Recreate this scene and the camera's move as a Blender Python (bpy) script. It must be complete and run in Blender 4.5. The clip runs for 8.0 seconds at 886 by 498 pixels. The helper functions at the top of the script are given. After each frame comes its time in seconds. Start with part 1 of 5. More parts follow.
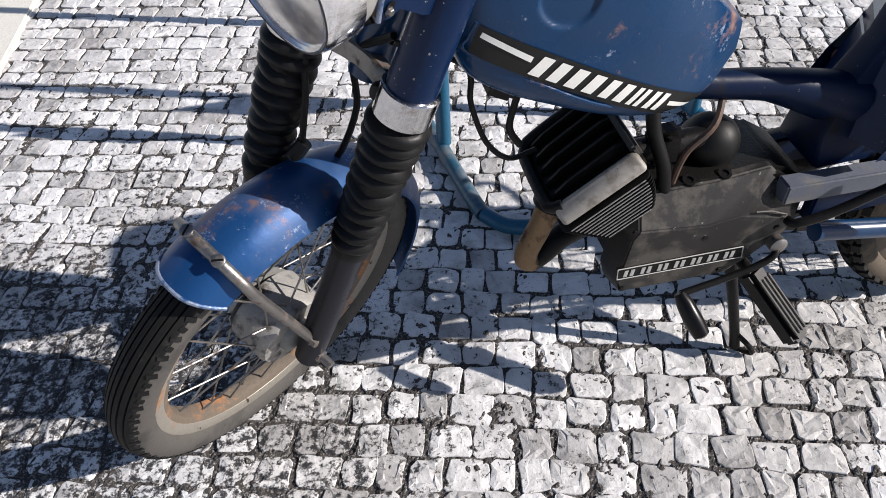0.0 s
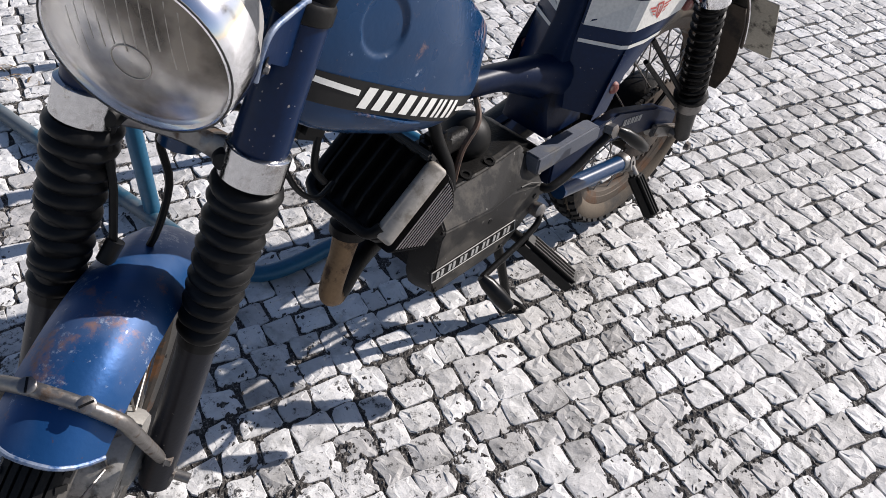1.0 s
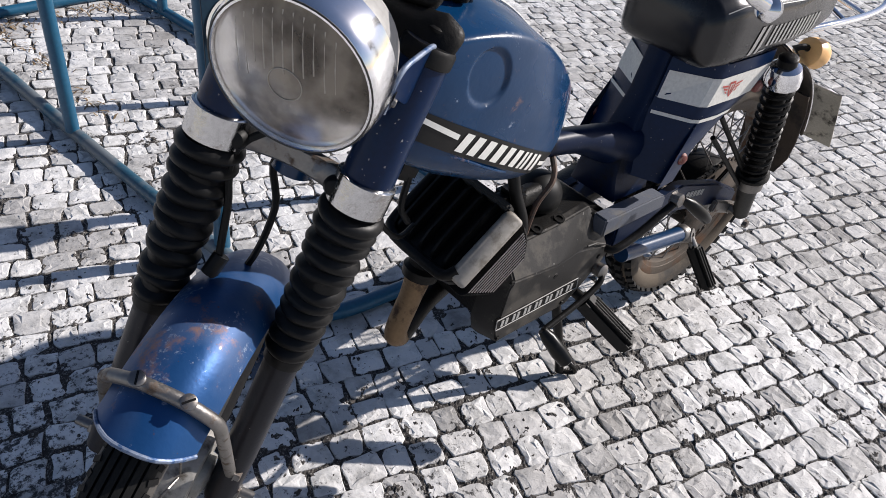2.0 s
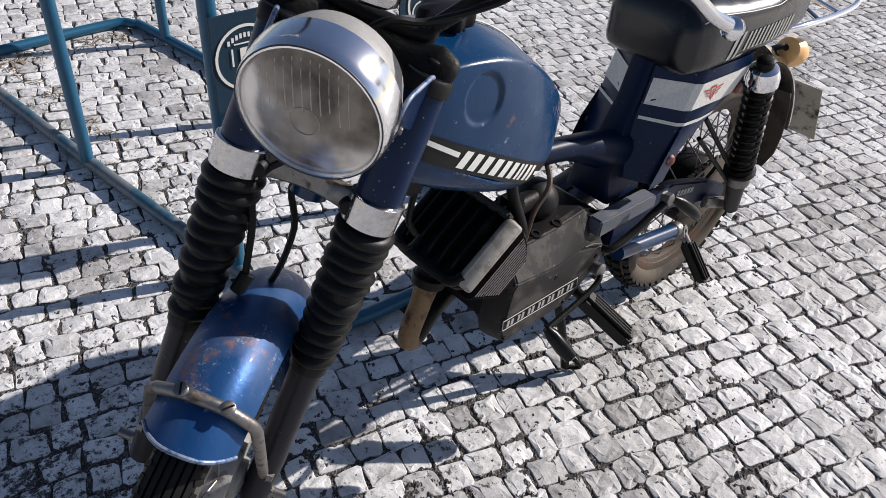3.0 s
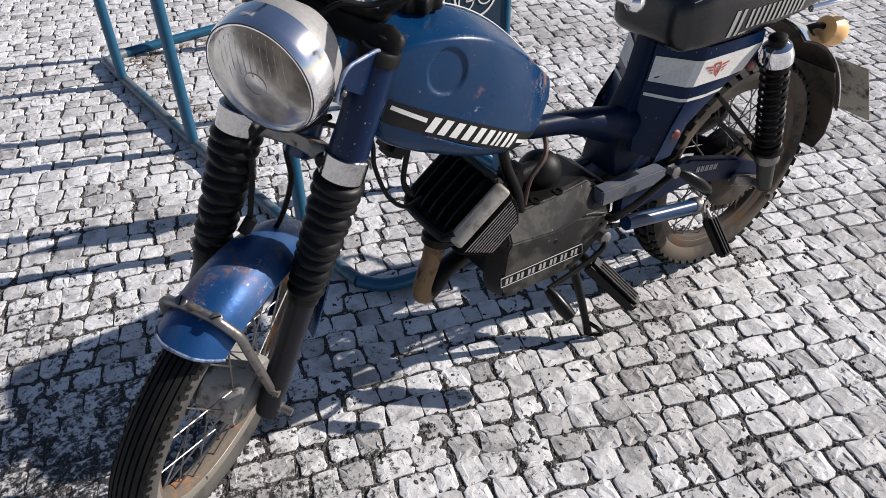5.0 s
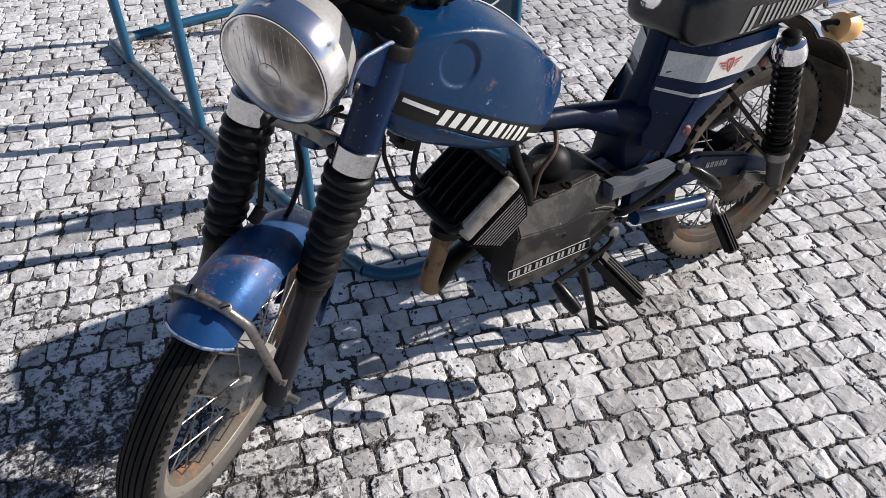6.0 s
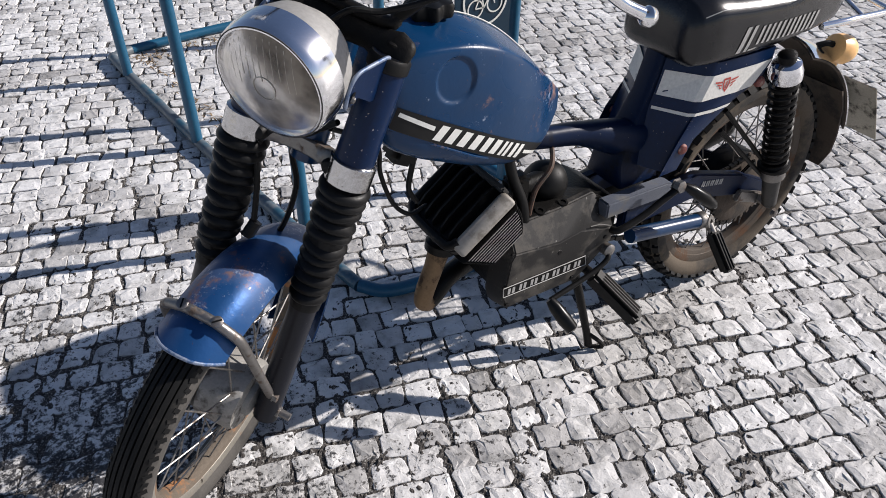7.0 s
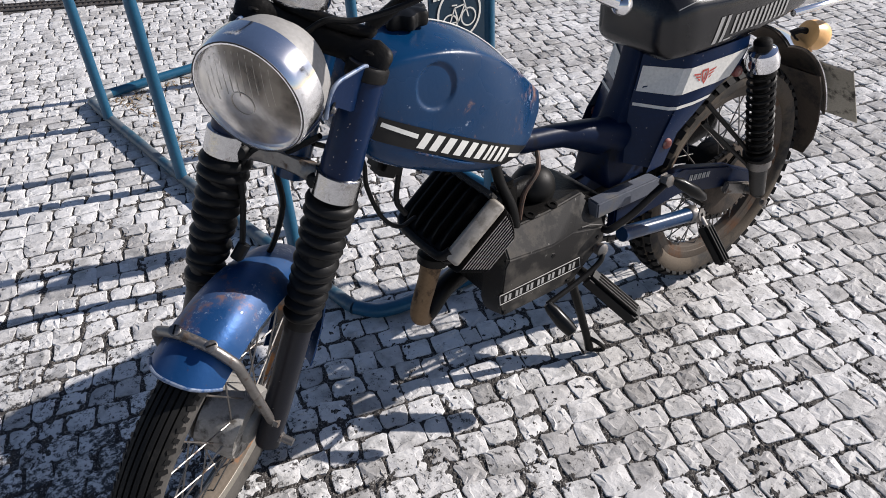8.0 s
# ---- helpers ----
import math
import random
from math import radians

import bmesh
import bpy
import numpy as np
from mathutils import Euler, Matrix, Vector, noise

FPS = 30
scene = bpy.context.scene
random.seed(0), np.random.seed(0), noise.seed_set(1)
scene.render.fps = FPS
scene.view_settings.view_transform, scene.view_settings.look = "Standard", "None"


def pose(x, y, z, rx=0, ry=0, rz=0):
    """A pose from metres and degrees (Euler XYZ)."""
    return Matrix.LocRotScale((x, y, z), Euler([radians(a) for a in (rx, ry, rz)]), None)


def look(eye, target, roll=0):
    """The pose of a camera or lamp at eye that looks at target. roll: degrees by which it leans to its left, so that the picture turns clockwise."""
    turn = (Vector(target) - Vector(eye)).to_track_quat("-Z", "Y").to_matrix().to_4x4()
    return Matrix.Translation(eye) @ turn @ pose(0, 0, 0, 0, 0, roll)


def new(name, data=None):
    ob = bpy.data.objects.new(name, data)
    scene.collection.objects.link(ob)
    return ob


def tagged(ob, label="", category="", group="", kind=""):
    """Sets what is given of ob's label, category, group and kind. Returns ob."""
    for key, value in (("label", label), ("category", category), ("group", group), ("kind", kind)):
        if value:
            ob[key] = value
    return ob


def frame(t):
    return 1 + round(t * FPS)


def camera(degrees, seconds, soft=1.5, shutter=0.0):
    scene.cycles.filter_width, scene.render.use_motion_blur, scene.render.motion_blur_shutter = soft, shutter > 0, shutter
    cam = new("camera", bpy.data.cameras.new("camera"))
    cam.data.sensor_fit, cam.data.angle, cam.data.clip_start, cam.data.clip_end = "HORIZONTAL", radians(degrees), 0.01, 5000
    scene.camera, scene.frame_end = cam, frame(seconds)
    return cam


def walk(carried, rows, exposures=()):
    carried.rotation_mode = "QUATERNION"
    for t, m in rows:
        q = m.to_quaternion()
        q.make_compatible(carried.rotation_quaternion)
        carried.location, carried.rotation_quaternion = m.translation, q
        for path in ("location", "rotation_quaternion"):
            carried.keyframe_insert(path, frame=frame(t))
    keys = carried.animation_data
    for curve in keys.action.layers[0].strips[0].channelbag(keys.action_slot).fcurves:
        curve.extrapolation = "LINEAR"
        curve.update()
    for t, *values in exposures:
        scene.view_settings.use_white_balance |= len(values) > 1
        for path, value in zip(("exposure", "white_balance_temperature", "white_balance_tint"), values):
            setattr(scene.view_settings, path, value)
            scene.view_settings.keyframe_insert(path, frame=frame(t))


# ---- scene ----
cam = camera(61.6, 8.0, soft=0.9)
PATH = [
    (0, (0.108, -0.757, 1.157), (0.355, 0.597, -0.294), -3.4),
    (0.2, (0.074, -0.693, 1.17), (0.476, 0.602, -0.297), 0.2),
    (0.5, (-0.009, -0.644, 1.163), (0.8, 0.571, -0.204), 4.1),
    (0.7, (-0.066, -0.623, 1.167), (0.856, 0.496, -0.205), 2.45),
    (1, (-0.122, -0.621, 1.154), (0.99, 0.307, -0.226), 6.6),
    (1.2, (-0.133, -0.617, 1.145), (0.977, 0.385, -0.184), 5.7),
    (1.5, (-0.148, -0.612, 1.134), (0.898, 0.466, -0.187), 7.0),
    (1.7, (-0.175, -0.614, 1.137), (0.955, 0.471, -0.106), 9.8),
    (2.8, (-0.244, -0.644, 1.192), (0.865, 0.424, -0.085), 4.3),
    (3, (-0.252, -0.656, 1.2), (0.876, 0.44, -0.035), 5.6),
    (3.2, (-0.258, -0.676, 1.197), (0.880, 0.377, -0.067), 8.1),
    (3.5, (-0.262, -0.708, 1.191), (0.882, 0.434, 0.013), 9.3),
    (3.7, (-0.243, -0.780, 1.200), (0.863, 0.440, 0.071), 10.9),
    (4, (-0.23, -0.865, 1.201), (0.731, 0.393, -0.02), 7.2),
    (4.2, (-0.200, -0.920, 1.218), (0.663, 0.411, 0.012), 4.5),
    (4.5, (-0.175, -0.932, 1.231), (0.695, 0.36, -0.024), 0.9),
    (5, (-0.164, -0.927, 1.248), (0.67, 0.394, -0.001), -1.2),
    (5.2, (-0.168, -0.927, 1.249), (0.647, 0.409, 0.005), -1.1),
    (6.3, (-0.169, -0.916, 1.256), (0.655, 0.382, -0.023), 0.1),
    (6.5, (-0.165, -0.919, 1.252), (0.669, 0.39, -0.009), 0.3),
    (7, (-0.165, -0.915, 1.25), (0.674, 0.41, 0.01), 0.5),
    (7.5, (-0.163, -0.914, 1.246), (0.68, 0.414, 0.01), 0.5),
    (8, (-0.169, -0.921, 1.221), (0.711, 0.428, 0.036), -3.4),
]
walk(cam, [(t, look(eye, target, roll)) for t, eye, target, roll in PATH],
     exposures=[(0, 0.55), (0.6, 0.51), (1.5, 0.46), (3, 0.36), (5, 0.36), (8, 0.36)])

# ---- light ----
SUN_AZ, SUN_EL = radians(-20.7), radians(29.7)
world = bpy.data.worlds.new("sky")
scene.world = world
world.use_nodes = True
wn = world.node_tree.nodes
sky = wn.new("ShaderNodeTexSky")
sky.sky_type = "NISHITA"
sky.sun_disc = False
sky.ozone_density, sky.dust_density = 3.0, 0.3
sky.sun_elevation = SUN_EL
sky.sun_rotation = radians(90) - SUN_AZ
haze = wn.new("ShaderNodeMix")
haze.data_type, haze.blend_type = "RGBA", "MULTIPLY"
haze.inputs["Factor"].default_value = 1.0
haze.inputs["B"].default_value = (1.15, 0.97, 0.935, 1)
world.node_tree.links.new(sky.outputs[0], haze.inputs["A"])
world.node_tree.links.new(haze.outputs["Result"], wn["Background"].inputs[0])
wn["Background"].inputs[1].default_value = 0.073
sun = new("sun", bpy.data.lights.new("sun", "SUN"))
sun.data.energy, sun.data.angle, sun.data.color = 5.0, radians(0.5), (1.0, 0.935, 0.895)
sun_way = Vector((math.cos(SUN_EL) * math.cos(SUN_AZ), math.cos(SUN_EL) * math.sin(SUN_AZ), math.sin(SUN_EL)))
sun.matrix_basis = look(sun_way * 30, (0, 0, 0))


# ---- materials ----
def material(name, colour, rough=0.5, metal=0.0, mix=None, scale=20.0, spread=0.5, mix_rough=None, mix_metal=None,
             bump=0.0, bump_scale=200.0, grain=0.12, vary=0.0, coat=0.0, island=False, chips=None, chip_scale=160.0, chip_at=0.66, gloss=None):
    """Base colour with fine grain, and patches of a second colour (dirt, rust, wear) where coarse noise is high."""
    m = bpy.data.materials.new(name)
    m.use_nodes = True
    n, link = m.node_tree.nodes, m.node_tree.links.new
    b = n["Principled BSDF"]
    b.inputs["Metallic"].default_value = metal
    b.inputs["Roughness"].default_value = rough
    b.inputs["Coat Weight"].default_value = coat
    b.inputs["Coat Roughness"].default_value = 0.12
    b.inputs["Specular IOR Level"].default_value = gloss if gloss is not None else 0.22 if max(colour) < 0.03 else 0.5
    place = n.new("ShaderNodeTexCoord").outputs["Object"]
    fine = n.new("ShaderNodeTexNoise")
    fine.inputs["Scale"].default_value = bump_scale
    fine.inputs["Detail"].default_value = 4
    link(place, fine.inputs["Vector"])
    tone = n.new("ShaderNodeMapRange")
    tone.inputs["To Min"].default_value, tone.inputs["To Max"].default_value = 1 - 2 * grain, 1 + 2 * grain
    link(fine.outputs["Fac"], tone.inputs["Value"])
    value = tone.outputs["Result"]
    if vary:
        r = n.new("ShaderNodeMapRange")
        r.inputs["To Min"].default_value, r.inputs["To Max"].default_value = 1 - vary, 1 + vary
        link(n.new("ShaderNodeNewGeometry").outputs["Random Per Island"] if island else n.new("ShaderNodeObjectInfo").outputs["Random"], r.inputs["Value"])
        mul = n.new("ShaderNodeMath")
        mul.operation = "MULTIPLY"
        link(value, mul.inputs[0]), link(r.outputs["Result"], mul.inputs[1])
        value = mul.outputs[0]
    hue = n.new("ShaderNodeHueSaturation")
    hue.inputs["Color"].default_value = (*colour, 1)
    link(value, hue.inputs["Value"])
    out = hue.outputs["Color"]
    if mix:
        coarse = n.new("ShaderNodeTexNoise")
        coarse.inputs["Scale"].default_value = scale
        coarse.inputs["Detail"].default_value = 6
        coarse.inputs["Roughness"].default_value = 0.65
        link(place, coarse.inputs["Vector"])
        step = n.new("ShaderNodeMapRange")
        step.inputs["From Min"].default_value, step.inputs["From Max"].default_value = spread, spread + 0.12
        link(coarse.outputs["Fac"], step.inputs["Value"])
        blend = n.new("ShaderNodeMix")
        blend.data_type = "RGBA"
        link(step.outputs["Result"], blend.inputs["Factor"])
        link(out, blend.inputs["A"])
        blend.inputs["B"].default_value = (*mix, 1)
        out = blend.outputs["Result"]
        for key, one, two in (("Roughness", rough, mix_rough), ("Metallic", metal, mix_metal)):
            if two is not None:
                mr = n.new("ShaderNodeMapRange")
                mr.inputs["To Min"].default_value, mr.inputs["To Max"].default_value = one, two
                link(step.outputs["Result"], mr.inputs["Value"])
                link(mr.outputs["Result"], b.inputs[key])
    if chips:
        dots = n.new("ShaderNodeTexNoise")
        dots.inputs["Scale"].default_value, dots.inputs["Detail"].default_value = chip_scale, 3
        link(place, dots.inputs["Vector"])
        cut = n.new("ShaderNodeMapRange")
        cut.inputs["From Min"].default_value, cut.inputs["From Max"].default_value = chip_at, chip_at + 0.02
        link(dots.outputs["Fac"], cut.inputs["Value"])
        over = n.new("ShaderNodeMix")
        over.data_type = "RGBA"
        link(cut.outputs["Result"], over.inputs["Factor"]), link(out, over.inputs["A"])
        over.inputs["B"].default_value = (*chips, 1)
        out = over.outputs["Result"]
    link(out, b.inputs["Base Color"])
    if bump:
        bp = n.new("ShaderNodeBump")
        bp.inputs["Strength"].default_value, bp.inputs["Distance"].default_value = bump, 0.002
        link(fine.outputs["Fac"], bp.inputs["Height"])
        link(bp.outputs["Normal"], b.inputs["Normal"])
    return m


def stone_material(name, island):
    """Pale limestone, from white to grey stone by stone, with clouding, chips and black lichen specks."""
    m = bpy.data.materials.new(name)
    m.use_nodes = True
    n, link = m.node_tree.nodes, m.node_tree.links.new
    b = n["Principled BSDF"]
    place = n.new("ShaderNodeTexCoord").outputs["Object"]
    pick = n.new("ShaderNodeNewGeometry").outputs["Random Per Island"] if island else n.new("ShaderNodeObjectInfo").outputs["Random"]
    shift = n.new("ShaderNodeVectorMath")
    shift.operation = "MULTIPLY_ADD"
    link(pick, shift.inputs[0]), link(place, shift.inputs[2])
    shift.inputs[1].default_value = (7.3, 3.1, 5.7)
    at = shift.outputs[0]

    def noise_tex(scale, detail, rough):
        q = n.new("ShaderNodeTexNoise")
        q.inputs["Scale"].default_value, q.inputs["Detail"].default_value, q.inputs["Roughness"].default_value = scale, detail, rough
        link(at, q.inputs["Vector"])
        return q.outputs["Fac"]

    def ramp(value, stops):
        r = n.new("ShaderNodeValToRGB")
        e = r.color_ramp.elements
        while len(e) < len(stops):
            e.new(0.5)
        for s, (p, c) in zip(e, stops):
            s.position, s.color = p, (*c, 1)
        link(value, r.inputs["Fac"])
        return r.outputs["Color"]

    def times(a, c, f=1.0):
        q = n.new("ShaderNodeMix")
        q.data_type, q.blend_type = "RGBA", "MULTIPLY"
        q.inputs["Factor"].default_value = f
        link(a, q.inputs["A"]), link(c, q.inputs["B"])
        return q.outputs["Result"]

    base = ramp(pick, [(0.0, (0.40, 0.39, 0.38)), (0.10, (0.60, 0.59, 0.58)), (0.35, (0.77, 0.765, 0.755)), (0.78, (0.69, 0.685, 0.675)), (1.0, (0.48, 0.47, 0.46))])
    # a stained stretch of paving round the front wheel, and lesser stains elsewhere
    where = n.new("ShaderNodeNewGeometry").outputs["Position"]
    far = n.new("ShaderNodeVectorMath")
    far.operation = "DISTANCE"
    link(where, far.inputs[0])
    far.inputs[1].default_value = (-0.40, 0.10, 0.0)
    patch = n.new("ShaderNodeMapRange")
    patch.inputs["From Min"].default_value, patch.inputs["From Max"].default_value = 0.25, 0.78
    patch.inputs["To Min"].default_value, patch.inputs["To Max"].default_value = 0.108, 0.0
    link(far.outputs["Value"], patch.inputs["Value"])
    drift = n.new("ShaderNodeTexNoise")
    drift.inputs["Scale"].default_value, drift.inputs["Detail"].default_value = 3.2, 3
    link(where, drift.inputs["Vector"])
    wide = n.new("ShaderNodeMapRange")
    wide.inputs["From Min"].default_value, wide.inputs["From Max"].default_value = 0.40, 0.70
    wide.inputs["To Min"].default_value, wide.inputs["To Max"].default_value = -0.015, 0.052
    link(drift.outputs["Fac"], wide.inputs["Value"])

    def less(a, b):
        q = n.new("ShaderNodeMath")
        q.operation = "SUBTRACT"
        link(a, q.inputs[0]), link(b, q.inputs[1])
        return q.outputs[0]

    cloud = ramp(noise_tex(17, 6, 0.62), [(0.33, (0.58, 0.58, 0.575)), (0.44, (0.84, 0.84, 0.835)), (0.54, (1, 1, 1))])
    speck = ramp(less(less(noise_tex(58, 10, 0.80), patch.outputs["Result"]), wide.outputs["Result"]), [(0.345, (0.05, 0.05, 0.055)), (0.378, (0.32, 0.315, 0.31)), (0.415, (1, 1, 1))])
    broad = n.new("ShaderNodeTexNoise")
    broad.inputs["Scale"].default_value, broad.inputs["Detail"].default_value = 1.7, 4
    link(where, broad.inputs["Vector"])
    # broad tone shifted along x, darker towards the rear of the moped
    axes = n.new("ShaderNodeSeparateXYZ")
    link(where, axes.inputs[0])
    rearward = n.new("ShaderNodeMapRange")
    rearward.inputs["From Min"].default_value, rearward.inputs["From Max"].default_value = 0.3, 1.7
    rearward.inputs["To Min"].default_value, rearward.inputs["To Max"].default_value = 0.04, -0.085
    link(axes.outputs["X"], rearward.inputs["Value"])
    ground_tone = ramp(less(broad.outputs["Fac"], rearward.outputs["Result"]), [(0.36, (1, 1, 1)), (0.52, (0.95, 0.945, 0.94)), (0.66, (0.76, 0.745, 0.725))])
    link(times(times(times(base, cloud), speck), ground_tone), b.inputs["Base Color"])
    b.inputs["Roughness"].default_value = 0.62
    bp = n.new("ShaderNodeBump")
    bp.inputs["Strength"].default_value, bp.inputs["Distance"].default_value = 0.75, 0.004
    link(noise_tex(55, 7, 0.6), bp.inputs["Height"])
    link(bp.outputs["Normal"], b.inputs["Normal"])
    return m


BLUE = material("blue_enamel", (0.003, 0.028, 0.082), 0.30, 0.0, mix=(0.12, 0.075, 0.050), scale=12, spread=0.66, mix_rough=0.8, bump=0.05, bump_scale=120, coat=0.15, chips=(0.30, 0.29, 0.27), chip_scale=190, chip_at=0.725, gloss=0.35)
# frame and swing arm blue, darkened to paint in shade under saddle and panels
FRAME_BLUE = material("shaded_dirty_blue", (0.0022, 0.0085, 0.030), 0.40, 0.0, mix=(0.010, 0.010, 0.012), scale=12, spread=0.60, mix_rough=0.75, bump=0.1, bump_scale=150, chips=(0.2, 0.19, 0.18), chip_scale=190, chip_at=0.74, gloss=0.14)

def enamel_material(name, base, centre, reach, scuff_at, metal=0.15, rough=0.30, bloom=0.045):
    """Blue enamel rubbed to pale scuffs, with a brown primer patch round a centre and freckles of rust."""
    m = bpy.data.materials.new(name)
    m.use_nodes = True
    n, link = m.node_tree.nodes, m.node_tree.links.new
    b = n["Principled BSDF"]
    b.inputs["Metallic"].default_value, b.inputs["Coat Weight"].default_value = metal, 0.08
    b.inputs["Specular IOR Level"].default_value = 0.30
    place = n.new("ShaderNodeTexCoord").outputs["Object"]

    def noise_tex(scale, detail, rough):
        q = n.new("ShaderNodeTexNoise")
        q.inputs["Scale"].default_value, q.inputs["Detail"].default_value, q.inputs["Roughness"].default_value = scale, detail, rough
        link(place, q.inputs["Vector"])
        return q.outputs["Fac"]

    def span(value, a, b, lo=0.0, hi=1.0):
        q = n.new("ShaderNodeMapRange")
        for k, v in zip(("From Min", "From Max", "To Min", "To Max"), (a, b, lo, hi)):
            q.inputs[k].default_value = v
        link(value, q.inputs["Value"])
        return q.outputs["Result"]

    def maths(op, a, b):
        q = n.new("ShaderNodeMath")
        q.operation = op
        link(a, q.inputs[0]), link(b, q.inputs[1])
        return q.outputs[0]

    def over(a, colour, fac):
        q = n.new("ShaderNodeMix")
        q.data_type = "RGBA"
        if a is None:
            q.inputs["A"].default_value = (*base, 1)
        else:
            link(a, q.inputs["A"])
        q.inputs["B"].default_value = (*colour, 1)
        link(fac, q.inputs["Factor"])
        return q.outputs["Result"]

    far = n.new("ShaderNodeVectorMath")
    far.operation = "DISTANCE"
    link(place, far.inputs[0])
    far.inputs[1].default_value = centre
    near = span(far.outputs["Value"], reach * 0.18, reach, 0.13, 0.0)
    scuff = span(maths("ADD", maths("MULTIPLY", noise_tex(16, 4, 0.6), noise_tex(120, 6, 0.75)), span(far.outputs["Value"], reach * 0.35, reach * 1.9, 0.035, 0.0)), scuff_at, scuff_at + 0.05, 0.0, 0.75)
    dull = span(noise_tex(9, 3, 0.5), 0.48, 0.64, 0.0, 0.45)
    rust = span(maths("ADD", noise_tex(24, 8, 0.7), near), 0.60, 0.72, 0.0, 0.85)
    freckle = span(noise_tex(170, 4, 0.6), 0.68, 0.72, 0.0, 0.8)
    col = over(None, tuple(0.75 * v + bloom for v in base), dull)
    col = over(col, (0.27, 0.32, 0.42), scuff)
    col = over(col, (0.22, 0.125, 0.095), rust)
    col = over(col, (0.10, 0.055, 0.040), freckle)
    link(col, b.inputs["Base Color"])
    link(span(maths("MAXIMUM", rust, dull), 0, 1, rough, 0.75), b.inputs["Roughness"])
    bp = n.new("ShaderNodeBump")
    bp.inputs["Strength"].default_value, bp.inputs["Distance"].default_value = 0.12, 0.002
    link(noise_tex(150, 4, 0.5), bp.inputs["Height"])
    link(bp.outputs["Normal"], b.inputs["Normal"])
    return m


# worn blue; its raised bloom also paints sunlit haze into the colour
FENDER_BLUE = enamel_material("worn_blue_enamel", (0.0105, 0.060, 0.180), (0.012, -0.075, 0.580), 0.100, 0.345, 0.40, 0.38, 0.085)
SCUFFED = material("scuffed_lip", (0.19, 0.23, 0.31), 0.45, 0.3, mix=(0.012, 0.06, 0.17), scale=55, spread=0.50, mix_rough=0.4, bump=0.2)
TANK_BLUE = enamel_material("tank_enamel", (0.0015, 0.030, 0.090), (0.600, -0.040, 0.715), 0.085, 0.372, 0.0, 0.24, 0.006)
SLIDER = material("worn_slider", (0.006, 0.0075, 0.0135), 0.36, 0.0, mix=(0.016, 0.016, 0.017), scale=22, spread=0.55, mix_rough=0.7, bump=0.12, chips=(0.12, 0.115, 0.11), chip_scale=130, chip_at=0.72, gloss=0.3)
BROWN = material("brown_cable", (0.075, 0.04, 0.025), 0.7, 0, mix=(0.03, 0.025, 0.02), scale=60, spread=0.5)
LIT_FIN_EDGE = material("lit_fin_edge", (0.36, 0.345, 0.32), 0.6, 0.25, mix=(0.12, 0.11, 0.10), scale=60, spread=0.58, bump=0.2)
HUB_PALE = material("pale_hub", (0.30, 0.29, 0.27), 0.5, 0.3, mix=(0.07, 0.06, 0.05), scale=22, spread=0.50, mix_rough=0.85, bump=0.3)
FORK_BLUE = material("fork_enamel", (0.0018, 0.0125, 0.047), 0.32, 0.0, mix=(0.03, 0.022, 0.019), scale=16, spread=0.64, mix_rough=0.8, bump=0.08, bump_scale=130, coat=0.03, chips=(0.25, 0.24, 0.23), chip_scale=170, chip_at=0.71, gloss=0.18)
CHROME = material("worn_chrome", (0.80, 0.80, 0.81), 0.09, 1.0, mix=(0.42, 0.38, 0.34), scale=60, spread=0.66, mix_rough=0.4, bump=0.05, bump_scale=250, grain=0.05)
CLAMP = material("worn_clamp", (0.52, 0.52, 0.52), 0.16, 1.0, mix=(0.30, 0.27, 0.25), scale=40, spread=0.56, mix_rough=0.5, bump=0.12, bump_scale=180)
LAMP_CHROME = material("bright_chrome", (0.86, 0.86, 0.87), 0.14, 1.0, mix=(0.55, 0.53, 0.50), scale=70, spread=0.64, mix_rough=0.35, grain=0.03)
DUSTY_BLUE = material("dusty_blue_guard", (0.090, 0.100, 0.125), 0.5, 0.1, mix=(0.13, 0.125, 0.115), scale=14, spread=0.52, mix_rough=0.8, bump=0.15)
DULL_STEEL = material("dull_steel", (0.21, 0.20, 0.19), 0.42, 0.85, mix=(0.10, 0.065, 0.042), scale=50, spread=0.54, mix_rough=0.8, mix_metal=0.2, bump=0.2)
ALLOY = material("grey_alloy", (0.27, 0.265, 0.25), 0.6, 0.35, mix=(0.12, 0.11, 0.10), scale=24, spread=0.6, mix_rough=0.75, bump=0.25, bump_scale=260)
FIN_GREY = material("fin_alloy", (0.045, 0.043, 0.040), 0.6, 0.3, mix=(0.015, 0.014, 0.013), scale=30, spread=0.55, bump=0.2)
PALE_ALLOY = material("pale_alloy", (0.29, 0.27, 0.24), 0.62, 0.1, mix=(0.17, 0.152, 0.126), scale=30, spread=0.50, bump=0.06, bump_scale=140, chips=(0.06, 0.052, 0.043), chip_scale=45, chip_at=0.70)
COVER_GREY = material("painted_casting", (0.024, 0.023, 0.022), 0.45, 0.2, mix=(0.075, 0.069, 0.061), scale=15, spread=0.50, mix_rough=0.75, bump=0.05, bump_scale=320, chips=(0.13, 0.125, 0.115), chip_scale=90, chip_at=0.69)
BLACK_CAST = material("oily_casting", (0.007, 0.0066, 0.0062), 0.45, 0.2, mix=(0.018, 0.015, 0.012), scale=25, spread=0.6, mix_rough=0.8, bump=0.3, gloss=0.2)
FILTER_BLACK = material("black_filter_cap", (0.004, 0.004, 0.004), 0.5, 0, mix=(0.010, 0.009, 0.008), scale=30, spread=0.6, mix_rough=0.7)
